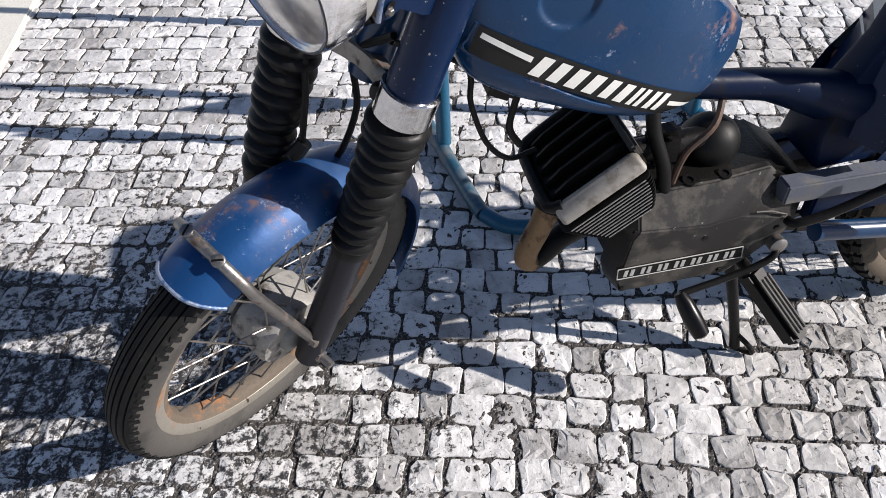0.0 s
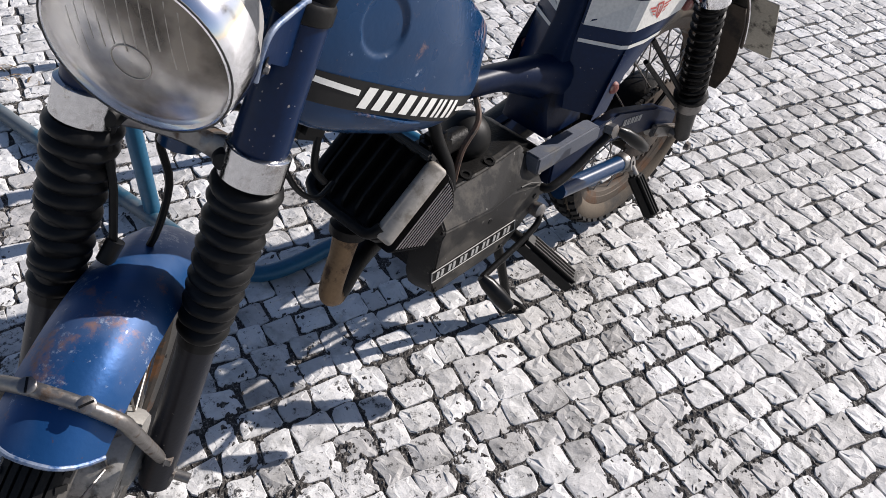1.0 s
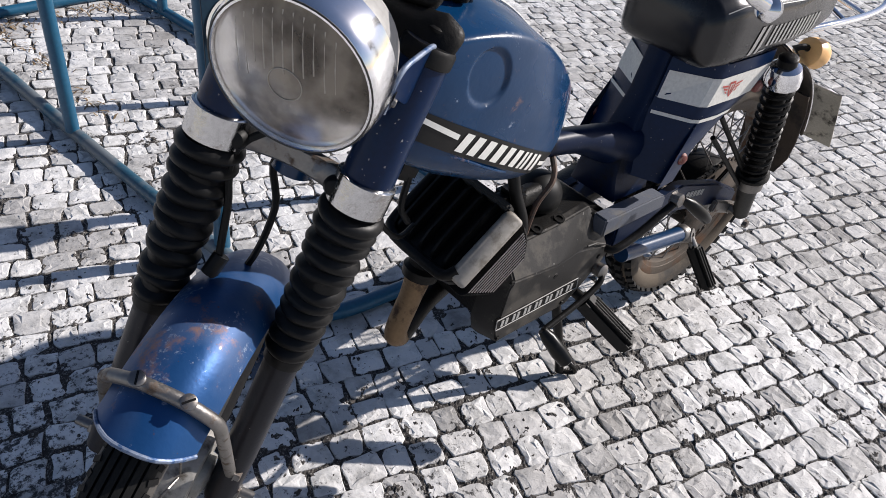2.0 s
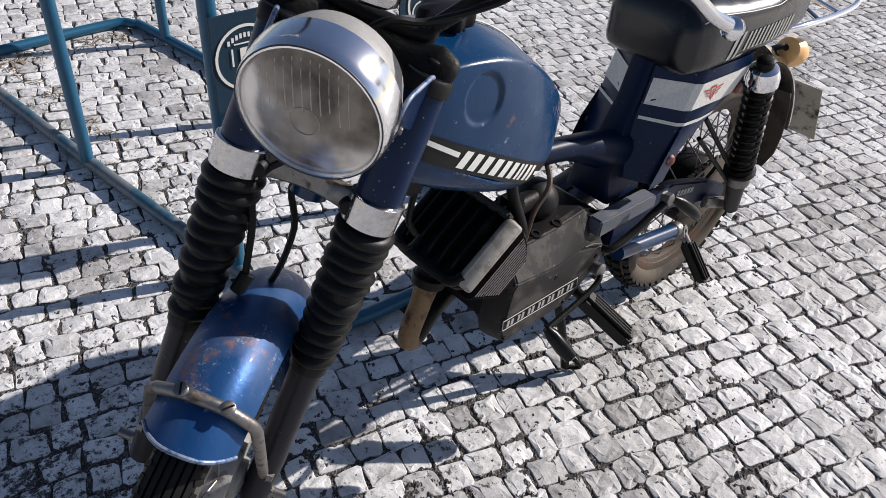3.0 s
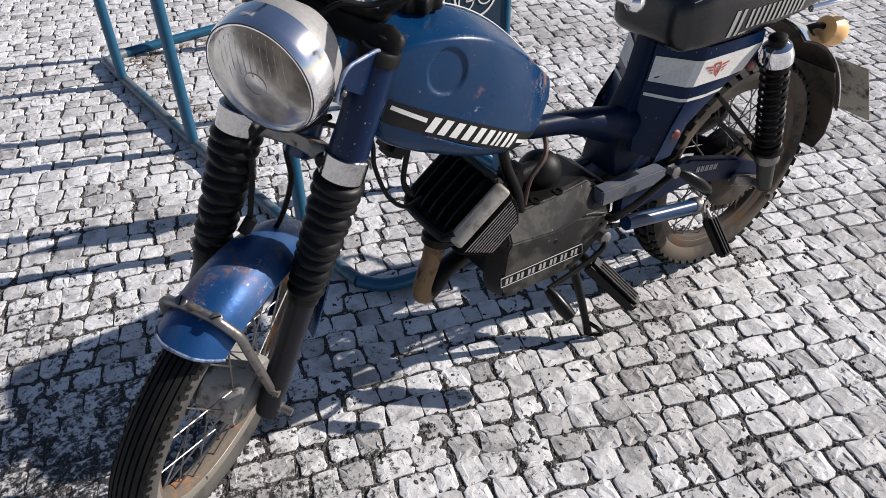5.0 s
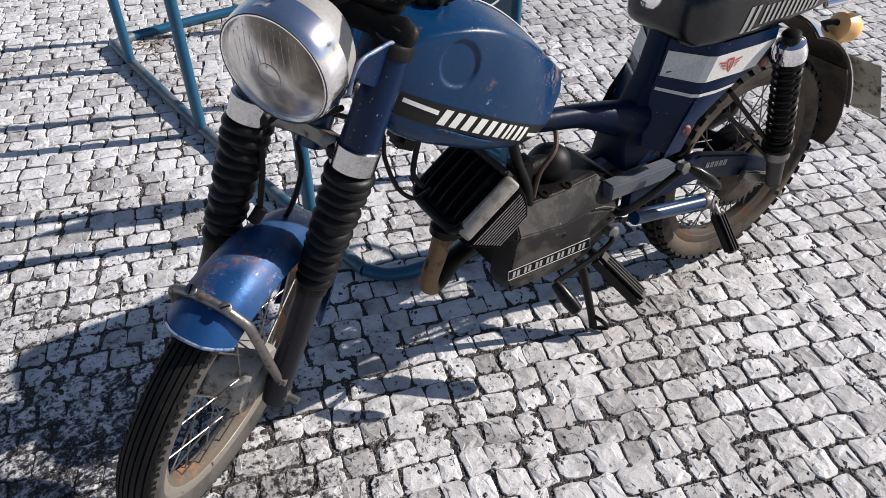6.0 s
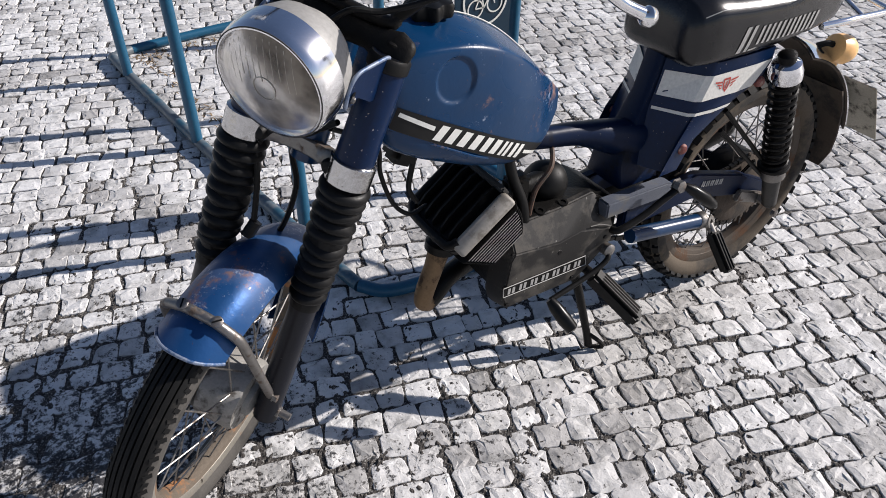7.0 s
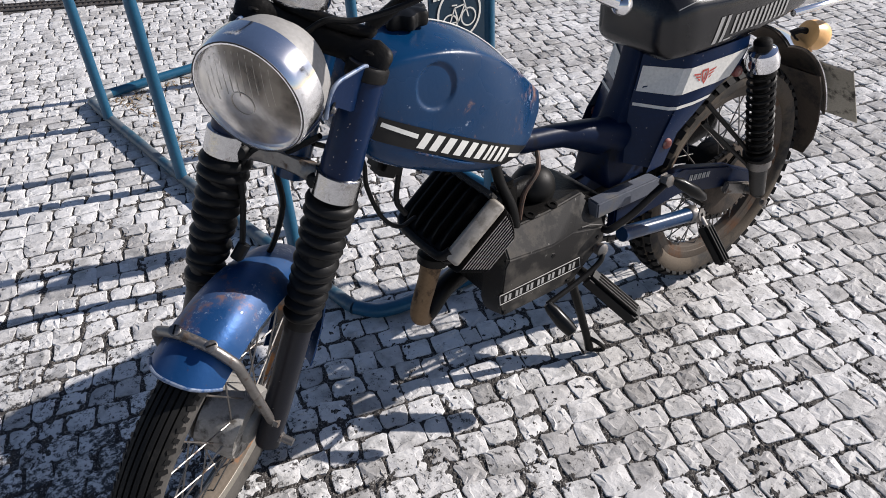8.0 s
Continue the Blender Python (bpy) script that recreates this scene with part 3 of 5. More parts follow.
def wheel(name, centre, axle, radius, section, tread, sidewall, dark, label, rim_metal):
    """A spoked wheel: centre, axle direction (to its right), outer radius, half width of the tyre."""
    m = axis_pose(centre, axle)
    hub = part(name, lathe([(0.012, -0.062), (0.030, -0.058), (0.034, -0.040), (0.055, -0.036), (0.058, -0.030), (0.040, -0.026), (0.036, 0.026), (0.058, 0.030), (0.055, 0.040), (0.03, 0.044), (0.012, 0.05)], m, 32), ALLOY, bike, label)
    rim_r = radius - section * 1.75
    part("rim", lathe([(rim_r - 0.010, -0.017), (rim_r + 0.004, -0.022), (rim_r + 0.010, -0.021), (rim_r + 0.006, -0.015), (rim_r - 0.008, -0.009), (rim_r - 0.010, 0.009), (rim_r + 0.006, 0.015), (rim_r + 0.010, 0.021), (rim_r + 0.004, 0.022), (rim_r - 0.010, 0.017), (rim_r - 0.015, 0.008), (rim_r - 0.015, -0.008)], m, 64, closed=True), rim_metal, hub, "dirty rusting steel rim")
    part("rim_well", lathe([(rim_r - 0.010, -0.0165), (rim_r - 0.020, -0.012), (rim_r - 0.023, 0.0), (rim_r - 0.020, 0.012), (rim_r - 0.010, 0.0165)], m, 64, closed=True), RIM_RUST if rim_metal is RIM_METAL else rim_metal, hub, "rusted inner well of the rim")
    s, r = section, radius
    side = [(rim_r + 0.004, -0.018), (rim_r + 0.012, -s * 0.86), (rim_r + 0.024, -s * 0.99), (r - s * 0.62, -s * 0.97), (r - s * 0.40, -s * 0.86)]
    prof = list(side)
    if tread == "ribbed":
        g, n = 0.004, 6
        for k in range(n):
            h = (k + 0.5) / n * 2 - 1
            for e in (-0.115, 0.115):
                z = (h + e) * s * 0.84
                prof.append((r - s * 0.36 * (abs(z) / (s * 0.9)) ** 2, z))
                if e > 0 and k < n - 1:
                    z2 = z + 0.0008
                    prof.append((r - g - 0.002 - s * 0.36 * (abs(z2) / (s * 0.9)) ** 2, z2))
                    z3 = (h + 2 / n - 0.115) * s * 0.84 - 0.0008
                    prof.append((r - g - 0.002 - s * 0.36 * (abs(z3) / (s * 0.9)) ** 2, z3))
    else:
        for k in range(9):
            z = (k / 8 * 2 - 1) * s * 0.80
            prof.append((r - 0.008 - s * 0.36 * (abs(z) / (s * 0.9)) ** 2, z))
    prof += [(a, -b) for a, b in side[::-1]] if tread != "ribbed" else [(a, -b) for a, b in side[::-1][:1]] * 3
    prof += [(rim_r + 0.002, 0.012), (rim_r + 0.002, -0.012)]
    if tread == "ribbed":
        band = prof[4:-5]
        inner = [(q[0] - 0.008, q[1] * 0.98) for q in band[::-1]]
        prof = side + [(r - s * 0.45, -s * 0.5), (r - s * 0.40, 0), (r - s * 0.45, s * 0.5)] + [(q[0], -q[1]) for q in side[::-1]] + [(rim_r + 0.002, 0.012), (rim_r + 0.002, -0.012)]
    tyre = part("tyre", lathe(prof, m, 96, closed=True), sidewall, hub, "dusty tyre with worn sidewall" if dark else "tyre with grey dusty sidewall")
    if tread == "ribbed":
        part("tread_ribs", lathe(band + inner, m, 96, closed=True), TYRE, tyre, "black circumferential tread ribs")
    bm = bmesh.new()
    if tread == "knobby":
        for k in range(50):
            a = 2 * math.pi * k / 50
            for lane in (-0.92, -0.32, 0.32, 0.92):
                q = a + (math.pi / 50 if abs(lane) < 0.5 else 0)
                z = lane * s * 0.9
                rr = r - 0.006 - s * 0.36 * (abs(z) / (s * 0.9)) ** 2
                mm = m @ Matrix.Rotation(q, 4, "Z") @ Matrix.Translation((rr, 0, z)) @ Matrix.Rotation(-lane * 0.75, 4, "Y")
                box((0.014, 0.020, 0.014), mm, 0, bm)
    else:
        for k in range(110):
            a = 2 * math.pi * k / 110
            for sgn in (-1, 1):
                mm = m @ Matrix.Rotation(a, 4, "Z") @ Matrix.Translation((r - s * 0.40, 0, sgn * s * 0.86)) @ Matrix.Rotation(-sgn * 0.95, 4, "Y") @ Matrix.Rotation(0.35 if k % 2 else -0.2, 4, "X")
                box((0.0030, 0.0065, 0.009 + 0.004 * (k % 2)), mm, 0, bm)
    tagged(part("tread_pattern", bm, TYRE, tyre, smooth=False), kind="stuff")
    for k in range(36):
        a = 2 * math.pi * k / 36
        sgn = 1 if k % 2 else -1
        lean = 0.62 * (1 if (k // 2) % 2 else -1)
        p0 = m @ Vector((0.054 * math.cos(a + lean), 0.054 * math.sin(a + lean), sgn * 0.033))
        p1 = m @ Vector(((rim_r - 0.020) * math.cos(a), (rim_r - 0.020) * math.sin(a), sgn * 0.004))
        part("spoke", rod(p0, p1, 0.0016, 6), DULL_STEEL, hub)
    part("axle", rod(m @ Vector((0, 0, -0.125)), m @ Vector((0, 0, 0.125)), 0.007, 10), DULL_STEEL, hub)
    return hub


FRONT_R = 0.278
FRONT_C = fk(0, 0, -AXLE_DROP)
wheel("front_wheel", FRONT_C, RIGHT, FRONT_R, 0.033, "ribbed", GREY_TYRE, False, "spoked front wheel turned to one side", RIM_METAL)
part("front_brake", lathe([(0.012, -0.050), (0.060, -0.048), (0.064, -0.040), (0.064, 0.020), (0.03, 0.03)], axis_pose(FRONT_C, RIGHT), 36), HUB_PALE, bike, "dull alloy front brake drum")
REAR_R, REAR_C = 0.276, Vector((1.225, 0, 0.274))
wheel("rear_wheel", REAR_C, (0, 1, 0), REAR_R, 0.034, "knobby", DUSTY_TYRE, True, "spoked rear wheel with dusty knobby tyre", DARK_RIM)


def fork_fender():
    """The front mudguard: an arched channel over the front of the tyre."""
    bm = bmesh.new()
    rings = []
    a0, a1 = radians(-45), radians(100)
    for k in range(41):
        a = a0 + (a1 - a0) * k / 40
        ring = []
        for j in range(13):
            w = (j / 12 * 2 - 1)
            y = w * 0.054
            drop = 0.034 * abs(w) ** 2.6
            r = FRONT_R + 0.022 - drop
            ring.append((r, y))
        inner = [(r - 0.003, y * 0.96) for r, y in ring[::-1]]
        # a: 0 points up along the fork, growing towards the rear
        bend = lambda y: a + 0.075 * (1 - k / 40) ** 5 * (abs(y) / 0.054) ** 3
        rings.append([fk(r * math.sin(bend(y)), y, -AXLE_DROP + r * math.cos(bend(y))) for r, y in ring + inner])
    ring_loft(bm, rings)
    fender = part("front_fender", bm, FENDER_BLUE, bike, "blue steel mudguard with rust and chips")
    edge = []
    for j in range(13):
        w = (j / 12 * 2 - 1)
        r = FRONT_R + 0.022 - 0.034 * abs(w) ** 2.6
        q = a0 + 0.075 * abs(w) ** 3
        edge.append(fk(r * math.sin(q), w * 0.054, -AXLE_DROP + r * math.cos(q)))
    part("rolled_edge", tube(edge, 0.0026, 8), SCUFFED, fender, "scuffed rolled lip")
    # brace over the front of the mudguard, down to the fork's feet
    b = radians(-33.5)
    r = FRONT_R + 0.029
    pts = []
    for w in (-1.0, -0.8, -0.4, 0, 0.4, 0.8, 1.0):
        rr = r - 0.030 * abs(w) ** 2.6
        pts.append(fk(rr * math.sin(b), w * 0.060, -AXLE_DROP + rr * math.cos(b)))
    for sgn in (-1, 1):
        leg = [fk((r - 0.065) * math.sin(b), sgn * 0.066, -AXLE_DROP + (r - 0.065) * math.cos(b)), fk(-0.016, sgn * 0.084, -AXLE_DROP + 0.040)]
        pts = leg[::-1] + pts if sgn < 0 else pts + leg
    brace = part("fender_brace", tube(pts, 0.0075, 10, steps=4), DULL_STEEL, bike, "rusting steel brace over the mudguard")
    out = fk(math.sin(b), 0, math.cos(b)) - fk(0, 0, 0)
    for y in (-0.027, 0.027):
        at = axis_pose(fk((r + 0.0055) * math.sin(b), y, -AXLE_DROP + (r + 0.0055) * math.cos(b)), out)
        screw = lathe([(0.0085, 0), (0.0085, 0.0018), (0.0070, 0.0030), (0.0010, 0.0034)], at, 16)
        part("slotted_screw", screw, DULL_STEEL, brace)
        part("screw_slot", box((0.014, 0.0022, 0.0014), at @ Matrix.Translation((0, 0, 0.0032)) @ Matrix.Rotation(0.6 + 20 * y, 4, "Z"), 0), FILTER_BLACK, brace)


fork_fender()


def fork_leg(sgn):
    y = sgn * HALF
    ax = lambda z: axis_pose(fk(0, y, z), UP)
    cover = part("fork_tube", lathe([(0.0285, 0.018), (0.029, 0.030), (0.0275, 0.060), (0.0270, 0.165), (0.024, 0.176)], ax(0), 32), FORK_BLUE, bike, "blue upper fork tube")
    part("fork_clamp", lathe([(0.030, -0.018), (0.0335, -0.016), (0.0335, 0.018), (0.030, 0.020)], ax(0), 32), CLAMP, bike, "chrome lower fork clamp")
    rings, z, n = [], -0.018, 11
    rng = random.Random(3 + sgn)
    for k in range(n):
        r = 0.0385 - 0.0085 * k / (n - 1)
        tilt, turn, gap = rng.uniform(0.0, 0.006), rng.uniform(0, 6.28), 0.0195 + rng.uniform(-0.002, 0.002)
        for dr, dz in ((-0.0065, 0.0), (-0.0015, -0.005), (0.0, -0.0095), (-0.0012, -0.0135), (-0.0055, -0.0165)):
            rings.append([fk((r + dr + 0.0012 * math.sin(3 * a + 1.7 * k)) * math.cos(a), y + (r + dr) * math.sin(a), z + dz + tilt * math.cos(a + turn)) for a in np.linspace(0, 2 * math.pi, 32, endpoint=False)])
        z -= gap
    for r, dz in ((0.0255, 0.0), (0.025, -0.012), (0.0225, -0.013)):
        rings.append([fk(r * math.cos(a), y + r * math.sin(a), z + dz) for a in np.linspace(0, 2 * math.pi, 32, endpoint=False)])
    gaiter = part("fork_gaiter", ring_loft(bmesh.new(), rings), GAITER, bike, "ribbed black rubber fork gaiter")
    part("fork_slider", lathe([(0.022, z - 0.005), (0.022, -0.40), (0.021, -0.45), (0.021, -AXLE_DROP - 0.02), (0.014, -AXLE_DROP - 0.026)], ax(0), 24), SLIDER, bike, "fork slider with worn blue-grey paint")
    nut = part("axle_nut", hexbolt(fk(0, sgn * (HALF + 0.010), -AXLE_DROP), sgn * RIGHT, 0.011, 0.012), DULL_STEEL, bike)
    part("brace_bolt", hexbolt(fk(-0.016, sgn * 0.090, -AXLE_DROP + 0.040), sgn * RIGHT, 0.008, 0.008), DULL_STEEL, bike)
    # ear that carries the headlamp
    side = lambda x, z, out=0.0: fk(x, sgn * (0.0895 + 0.2 * (x + 0.02) + out), z)
    rim = [(-0.022, 0.177), (-0.031, 0.177), (-0.057, 0.170), (-0.083, 0.161), (-0.092, 0.143), (-0.088, 0.116)]
    shape = [(-0.015, 0.118), (-0.015, 0.172)] + rim + [(-0.076, 0.119), (-0.068, 0.128), (-0.036, 0.118)]
    plate = ring_loft(bmesh.new(), [[side(x, z, d) for x, z in shape] for d in (-0.0045, 0.0)])
    ear = part("lamp_ear", plate, FORK_BLUE, bike, "blue pressed lamp ear on the fork tube")
    part("ear_lip", tube([side(x, z, -0.001) for x, z in rim], 0.0028, 10, steps=4), SCUFFED, ear, "folded pale lip of the lamp ear")
    part("ear_slot", lathe([(0.0062, 0), (0.0062, 0.0008), (0.0005, 0.001)], axis_pose(side(-0.080, 0.131), sgn * RIGHT), 16), FILTER_BLACK, ear)
    part("ear_bolt", hexbolt(side(-0.081, 0.127, 0.0005), sgn * RIGHT, 0.0042, 0.003), DULL_STEEL, ear)
    part("tube_ring", lathe([(0.026, 0.156), (0.0290, 0.158), (0.0290, 0.172), (0.026, 0.176)], ax(0), 28), RUBBER, bike, "black rubber ring round the fork tube")
    part("top_nut", lathe([(0.009, 0), (0.009, 0.003), (0.006, 0.005), (0.001, 0.0055)], axis_pose(fk(0, y, 0.187), UP), 16), BLACK_CAST, bike)


fork_leg(-1)
fork_leg(1)
bm = bmesh.new()
strap = []
for q in np.linspace(-1, 1, 25):
    back, half = 0.028 * (1 - q * q), 0.0155 - 0.003 * (1 - q * q)
    strap.append([fk(back + u * 0.008 - 0.006, q * (HALF - 0.014), v * half - 0.004 * (1 - q * q)) for u, v in ((-1, -0.8), (-0.7, -1), (1, -1), (1, 1), (-0.7, 1), (-1, 0.8))])
part("lower_yoke", ring_loft(bm, strap), DULL_STEEL, bike, "curved worn steel lower fork yoke")
for q in (-1, 1):
    part("yoke_bolt", lathe([(0.012, 0), (0.0125, 0.006), (0.009, 0.012), (0.001, 0.014)], axis_pose(fk(-0.008, q * 0.056, -0.002), AHEAD), 16), RUBBER, bike)
bm = tube([fk(0.0, -HALF - 0.026, 0.178), fk(0.0, -HALF - 0.020, 0.179), fk(0.002, -HALF, 0.180), fk(0.014, -0.045, 0.181), fk(0.020, 0.0, 0.181), fk(0.014, 0.045, 0.181), fk(0.002, HALF, 0.180), fk(0.0, HALF + 0.020, 0.179), fk(0.0, HALF + 0.026, 0.178)], [0.012, 0.022, 0.028, 0.017, 0.021, 0.017, 0.028, 0.022, 0.012], 20, steps=4, flat=0.42)
part("upper_yoke", bm, BLACK_CAST, bike, "black upper fork yoke")
part("horn", box((0.05, 0.06, 0.05), FORK @ Matrix.Translation((-0.045, -0.03, 0.120)), 0.014), MUD, bike, "brown dusty horn behind the lamp")
part("steering_head", rod(fk(0.04, 0, -0.03), fk(0.04, 0, 0.17), 0.024, 20), BLUE, bike, "blue steering head tube")

# headlamp
LAMP_AT = Vector((0.089, -0.138, 0.866))
LAMP_WAY = Vector((math.cos(radians(-9)) * math.cos(radians(211)), math.cos(radians(-9)) * math.sin(radians(211)), math.sin(radians(-9))))
LM = axis_pose(LAMP_AT, LAMP_WAY)
lamp = part("headlamp", lathe([(0.070, -0.020), (0.0745, -0.034), (0.0735, -0.048), (0.066, -0.072), (0.048, -0.094), (0.025, -0.106), (0.004, -0.108)], LM, 48), GREY_SHELL, bike, "round headlamp in a faded grey shell")
part("lamp_rim", lathe([(0.0690, 0.001), (0.0702, 0.0045), (0.0725, 0.0042), (0.0750, 0.0), (0.0765, -0.008), (0.078, -0.024), (0.0775, -0.036), (0.075, -0.038), (0.0690, -0.004)], LM, 56, closed=True), LAMP_CHROME, lamp, "chrome headlamp rim")
lens = part("lens", lathe([(0.0695, 0.0), (0.057, 0.005), (0.04, 0.009), (0.02, 0.0115), (0.0002, 0.012), (0.0002, 0.0095), (0.02, 0.009), (0.04, 0.0065), (0.057, 0.0025), (0.0695, -0.003)], LM, 48), GLASS, lamp, "clear fluted lamp glass")
lens.visible_shadow = False
for k in range(-5, 6):
    x = 0.0085 * k
    top = math.sqrt(0.0615 ** 2 - x * x)
    low = 0.010 + 0.004 * (abs(k) % 2) if abs(k) < 4 else 0.0
    ys = [low + (top - low) * f for f in (0, 0.25, 0.5, 0.75, 1.0)]
    part("flute", tube([LM @ Vector((x, y, 0.0124 * (1 - (math.hypot(x, y) / 0.0705) ** 2))) for y in ys], 0.0007, 6), RIB_GLASS, lens)
ring = [LM @ Vector((0.0150 * math.cos(q), 0.0150 * math.sin(q), 0.0121)) for q in np.linspace(0, 2 * math.pi, 33)]
part("lens_ring", tube(ring, 0.0006, 6), RIB_GLASS, lens)
part("rim_groove", tube([LM @ Vector((0.0728 * math.cos(q), 0.0728 * math.sin(q), 0.0040)) for q in np.linspace(0, 2 * math.pi, 49)], 0.0009, 6), FIN_GREY, lamp)
part("reflector", lathe([(0.0685, -0.006), (0.058, -0.022), (0.042, -0.036), (0.026, -0.046), (0.012, -0.05), (0.012, -0.052), (0.03, -0.048), (0.0690, -0.008)], LM, 48), REFLECTOR, lamp, "clouded silver reflector")
part("bulb_hood", lathe([(0.013, -0.050), (0.0145, -0.030), (0.013, -0.018), (0.002, -0.016)], LM, 20), BLACK_CAST, lamp, "dark bulb hood")
part("bulb", lathe([(0.009, -0.052), (0.009, -0.036), (0.007, -0.028), (0.002, -0.025)], LM, 16), DULL_STEEL, lamp)

# ---- tank ----
TANK = [(0.250, 0.728, 0.800, 0.045), (0.268, 0.690, 0.828, 0.076), (0.31, 0.658, 0.846, 0.090), (0.37, 0.629, 0.848, 0.094), (0.43, 0.603, 0.838, 0.093),
        (0.49, 0.584, 0.810, 0.086), (0.545, 0.578, 0.768, 0.071), (0.596, 0.592, 0.716, 0.050), (0.632, 0.626, 0.678, 0.026)]
TX = [q[0] for q in TANK]
CREASE = 0.80


def tank_width(t):
    """The flank's half width, as a share of the full one, at height t from -1 (bottom) to 1 (top seam): upright side, a crease, then a sloping top."""
    if t < 0:
        return max(0.0, 1 - abs(t) ** 5.5) ** (1 / 5.5)
    a, b = 1 - 0.09 * (t / CREASE) ** 2, 1.0 * ((1 - t) / (1 - CREASE)) ** 0.92
    return 0.0 if b <= 0 else (a ** -11 + b ** -11) ** (-1 / 11)


def tank_at(x):
    k = max(1, min(len(TANK) - 3, sum(x >= v for v in TX) - 1))
    if x < TX[1] or x > TX[-2]:
        return [float(np.interp(x, TX, [q[j] for q in TANK])) for j in (1, 2, 3)]
    h = TX[k + 1] - TX[k]
    t = (x - TX[k]) / h
    out = []
    for j in (1, 2, 3):
        p, q = TANK[k][j], TANK[k + 1][j]
        m0 = (q - TANK[k - 1][j]) / (TX[k + 1] - TX[k - 1]) * h
        m1 = (TANK[k + 2][j] - p) / (TX[k + 2] - TX[k]) * h
        out.append((2 * t ** 3 - 3 * t * t + 1) * p + (t ** 3 - 2 * t * t + t) * m0 + (3 * t * t - 2 * t ** 3) * q + (t ** 3 - t * t) * m1)
    return out


def tank_side(x, z, out=0.0):
    """The place on the tank's left flank at x and z, moved out by some metres."""
    lo, hi, w = tank_at(x)
    t = max(-0.999, min(0.999, (z - (lo + hi) / 2) / ((hi - lo) / 2)))
    return Vector((x, -w * tank_width(t) - out, z))


DIAL = Vector((0.378, 0.778))


def build_tank():
    bm = bmesh.new()
    xs = np.concatenate([np.linspace(0.250, 0.31, 12), np.linspace(0.3125, 0.55, 96), np.linspace(0.556, 0.632, 14)])
    rings = []
    for x in xs:
        lo, hi, w = tank_at(x)
        ring = []
        turns = [math.sin(q) for q in np.linspace(-math.pi / 2, math.pi / 2, 121)]
        for side, t in [(-1, t) for t in turns[:-1]] + [(1, t) for t in turns[:0:-1]]:
            y, z = side * w * tank_width(t), (lo + hi) / 2 + (hi - lo) / 2 * t
            if side < 0 and abs(t) < 0.98:
                # round dished recess pressed into the flank
                q = min(1.0, max(0.0, (0.0360 - math.hypot(x - DIAL.x, z - DIAL.y)) / 0.0050))
                y += 0.0042 * q * q * (3 - 2 * q)
            ring.append((x, y, z))
        rings.append(ring)
    ring_loft(bm, rings)
    tank = part("fuel_tank", bm, TANK_BLUE, bike, "blue fuel tank with black side stripe and worn edges")
    a, b = Vector((0.279, 0.7555)), Vector((0.590, 0.588))
    d = (b - a).normalized()
    n = Vector((-d.y, d.x))

    def band(s0, s1, lo0, hi0, lo1, hi1, out, count=24, rows=4, skew=0.0):
        g = bmesh.new()
        grid = []
        for i in range(count + 1):
            f = i / count
            row = []
            for j in range(rows + 1):
                s = s0 + (s1 - s0) * f + skew * j / rows
                h = (lo0 + (lo1 - lo0) * f) * (1 - j / rows) + (hi0 + (hi1 - hi0) * f) * j / rows
                q = a + d * s + n * h
                row.append(g.verts.new(tank_side(q.x, q.y, out)))
            grid.append(row)
        for i in range(count):
            for j in range(rows):
                g.faces.new((grid[i][j], grid[i + 1][j], grid[i + 1][j + 1], grid[i][j + 1]))
        return g

    L = (b - a).length
    part("side_stripe", band(0.006, L - 0.042, -0.030, 0.005, -0.033, 0.004, 0.0012, 30, 6, skew=-0.004), DECAL_BLACK, tank, "black painted stripe")
    part("stripe_tail", band(L - 0.0422, L - 0.004, -0.033, 0.004, -0.004, 0.004, 0.0011, 8, 6, skew=-0.004), DECAL_BLACK, tank)
    part("white_line", band(0.008, 0.205 * L, -0.0075, -0.001, -0.0125, -0.0055, 0.0022, 8, 1), LETTER_WHITE, tank)
    part("white_line", band(0.80 * L, 0.925 * L, -0.0165, -0.0100, -0.0165, -0.0100, 0.0022, 6, 1), LETTER_WHITE, tank)
    for s0, s1 in ((0.215, 0.335), (0.350, 0.475), (0.490, 0.600), (0.612, 0.672), (0.690, 0.770)):
        wide = (s1 - s0) * L
        for k in (0, 0.56):
            part("white_bar", band(s0 * L + wide * k, s0 * L + wide * (k + 0.34), -0.026, -0.0005, -0.026, -0.0005, 0.0023, 2, 6, skew=0.008), LETTER_WHITE, tank, smooth=False)
    line = [tank_side(*(a + d * u + n * v), 0.0004) for u, v in ((-0.002, 0.006), (0.0, -0.014), (0.008, -0.031), (0.10, -0.034), (0.2, -0.036), (L - 0.044, -0.036))]
    part("pressed_edge", tube(line, 0.0019, 6, steps=6), TANK_BLUE, tank, "pressed edge below the stripe")
    seam = [(x, 0, tank_at(x)[1] + 0.002) for x in np.linspace(0.30, 0.59, 20)]
    part("seam", tube(seam, 0.0013, 8), WHITE_PAINT, tank, "thin pale seam along the tank top")
    knob = []
    for r, h in ((0.72, 0.0), (0.96, 0.003), (1.0, 0.007), (1.0, 0.018), (0.93, 0.023), (0.60, 0.026), (0.05, 0.027)):
        knob.append([(0.385 + r * (0.0345 + 0.0042 * math.cos(7 * q)) * math.cos(q) + 0.1 * h, r * (0.0345 + 0.0042 * math.cos(7 * q)) * math.sin(q), 0.842 + h) for q in np.linspace(0, 2 * math.pi, 84, endpoint=False)])
    part("fuel_cap", ring_loft(bmesh.new(), knob), FILTER_BLACK, tank, "black scalloped filler cap")
    return tank


build_tank()

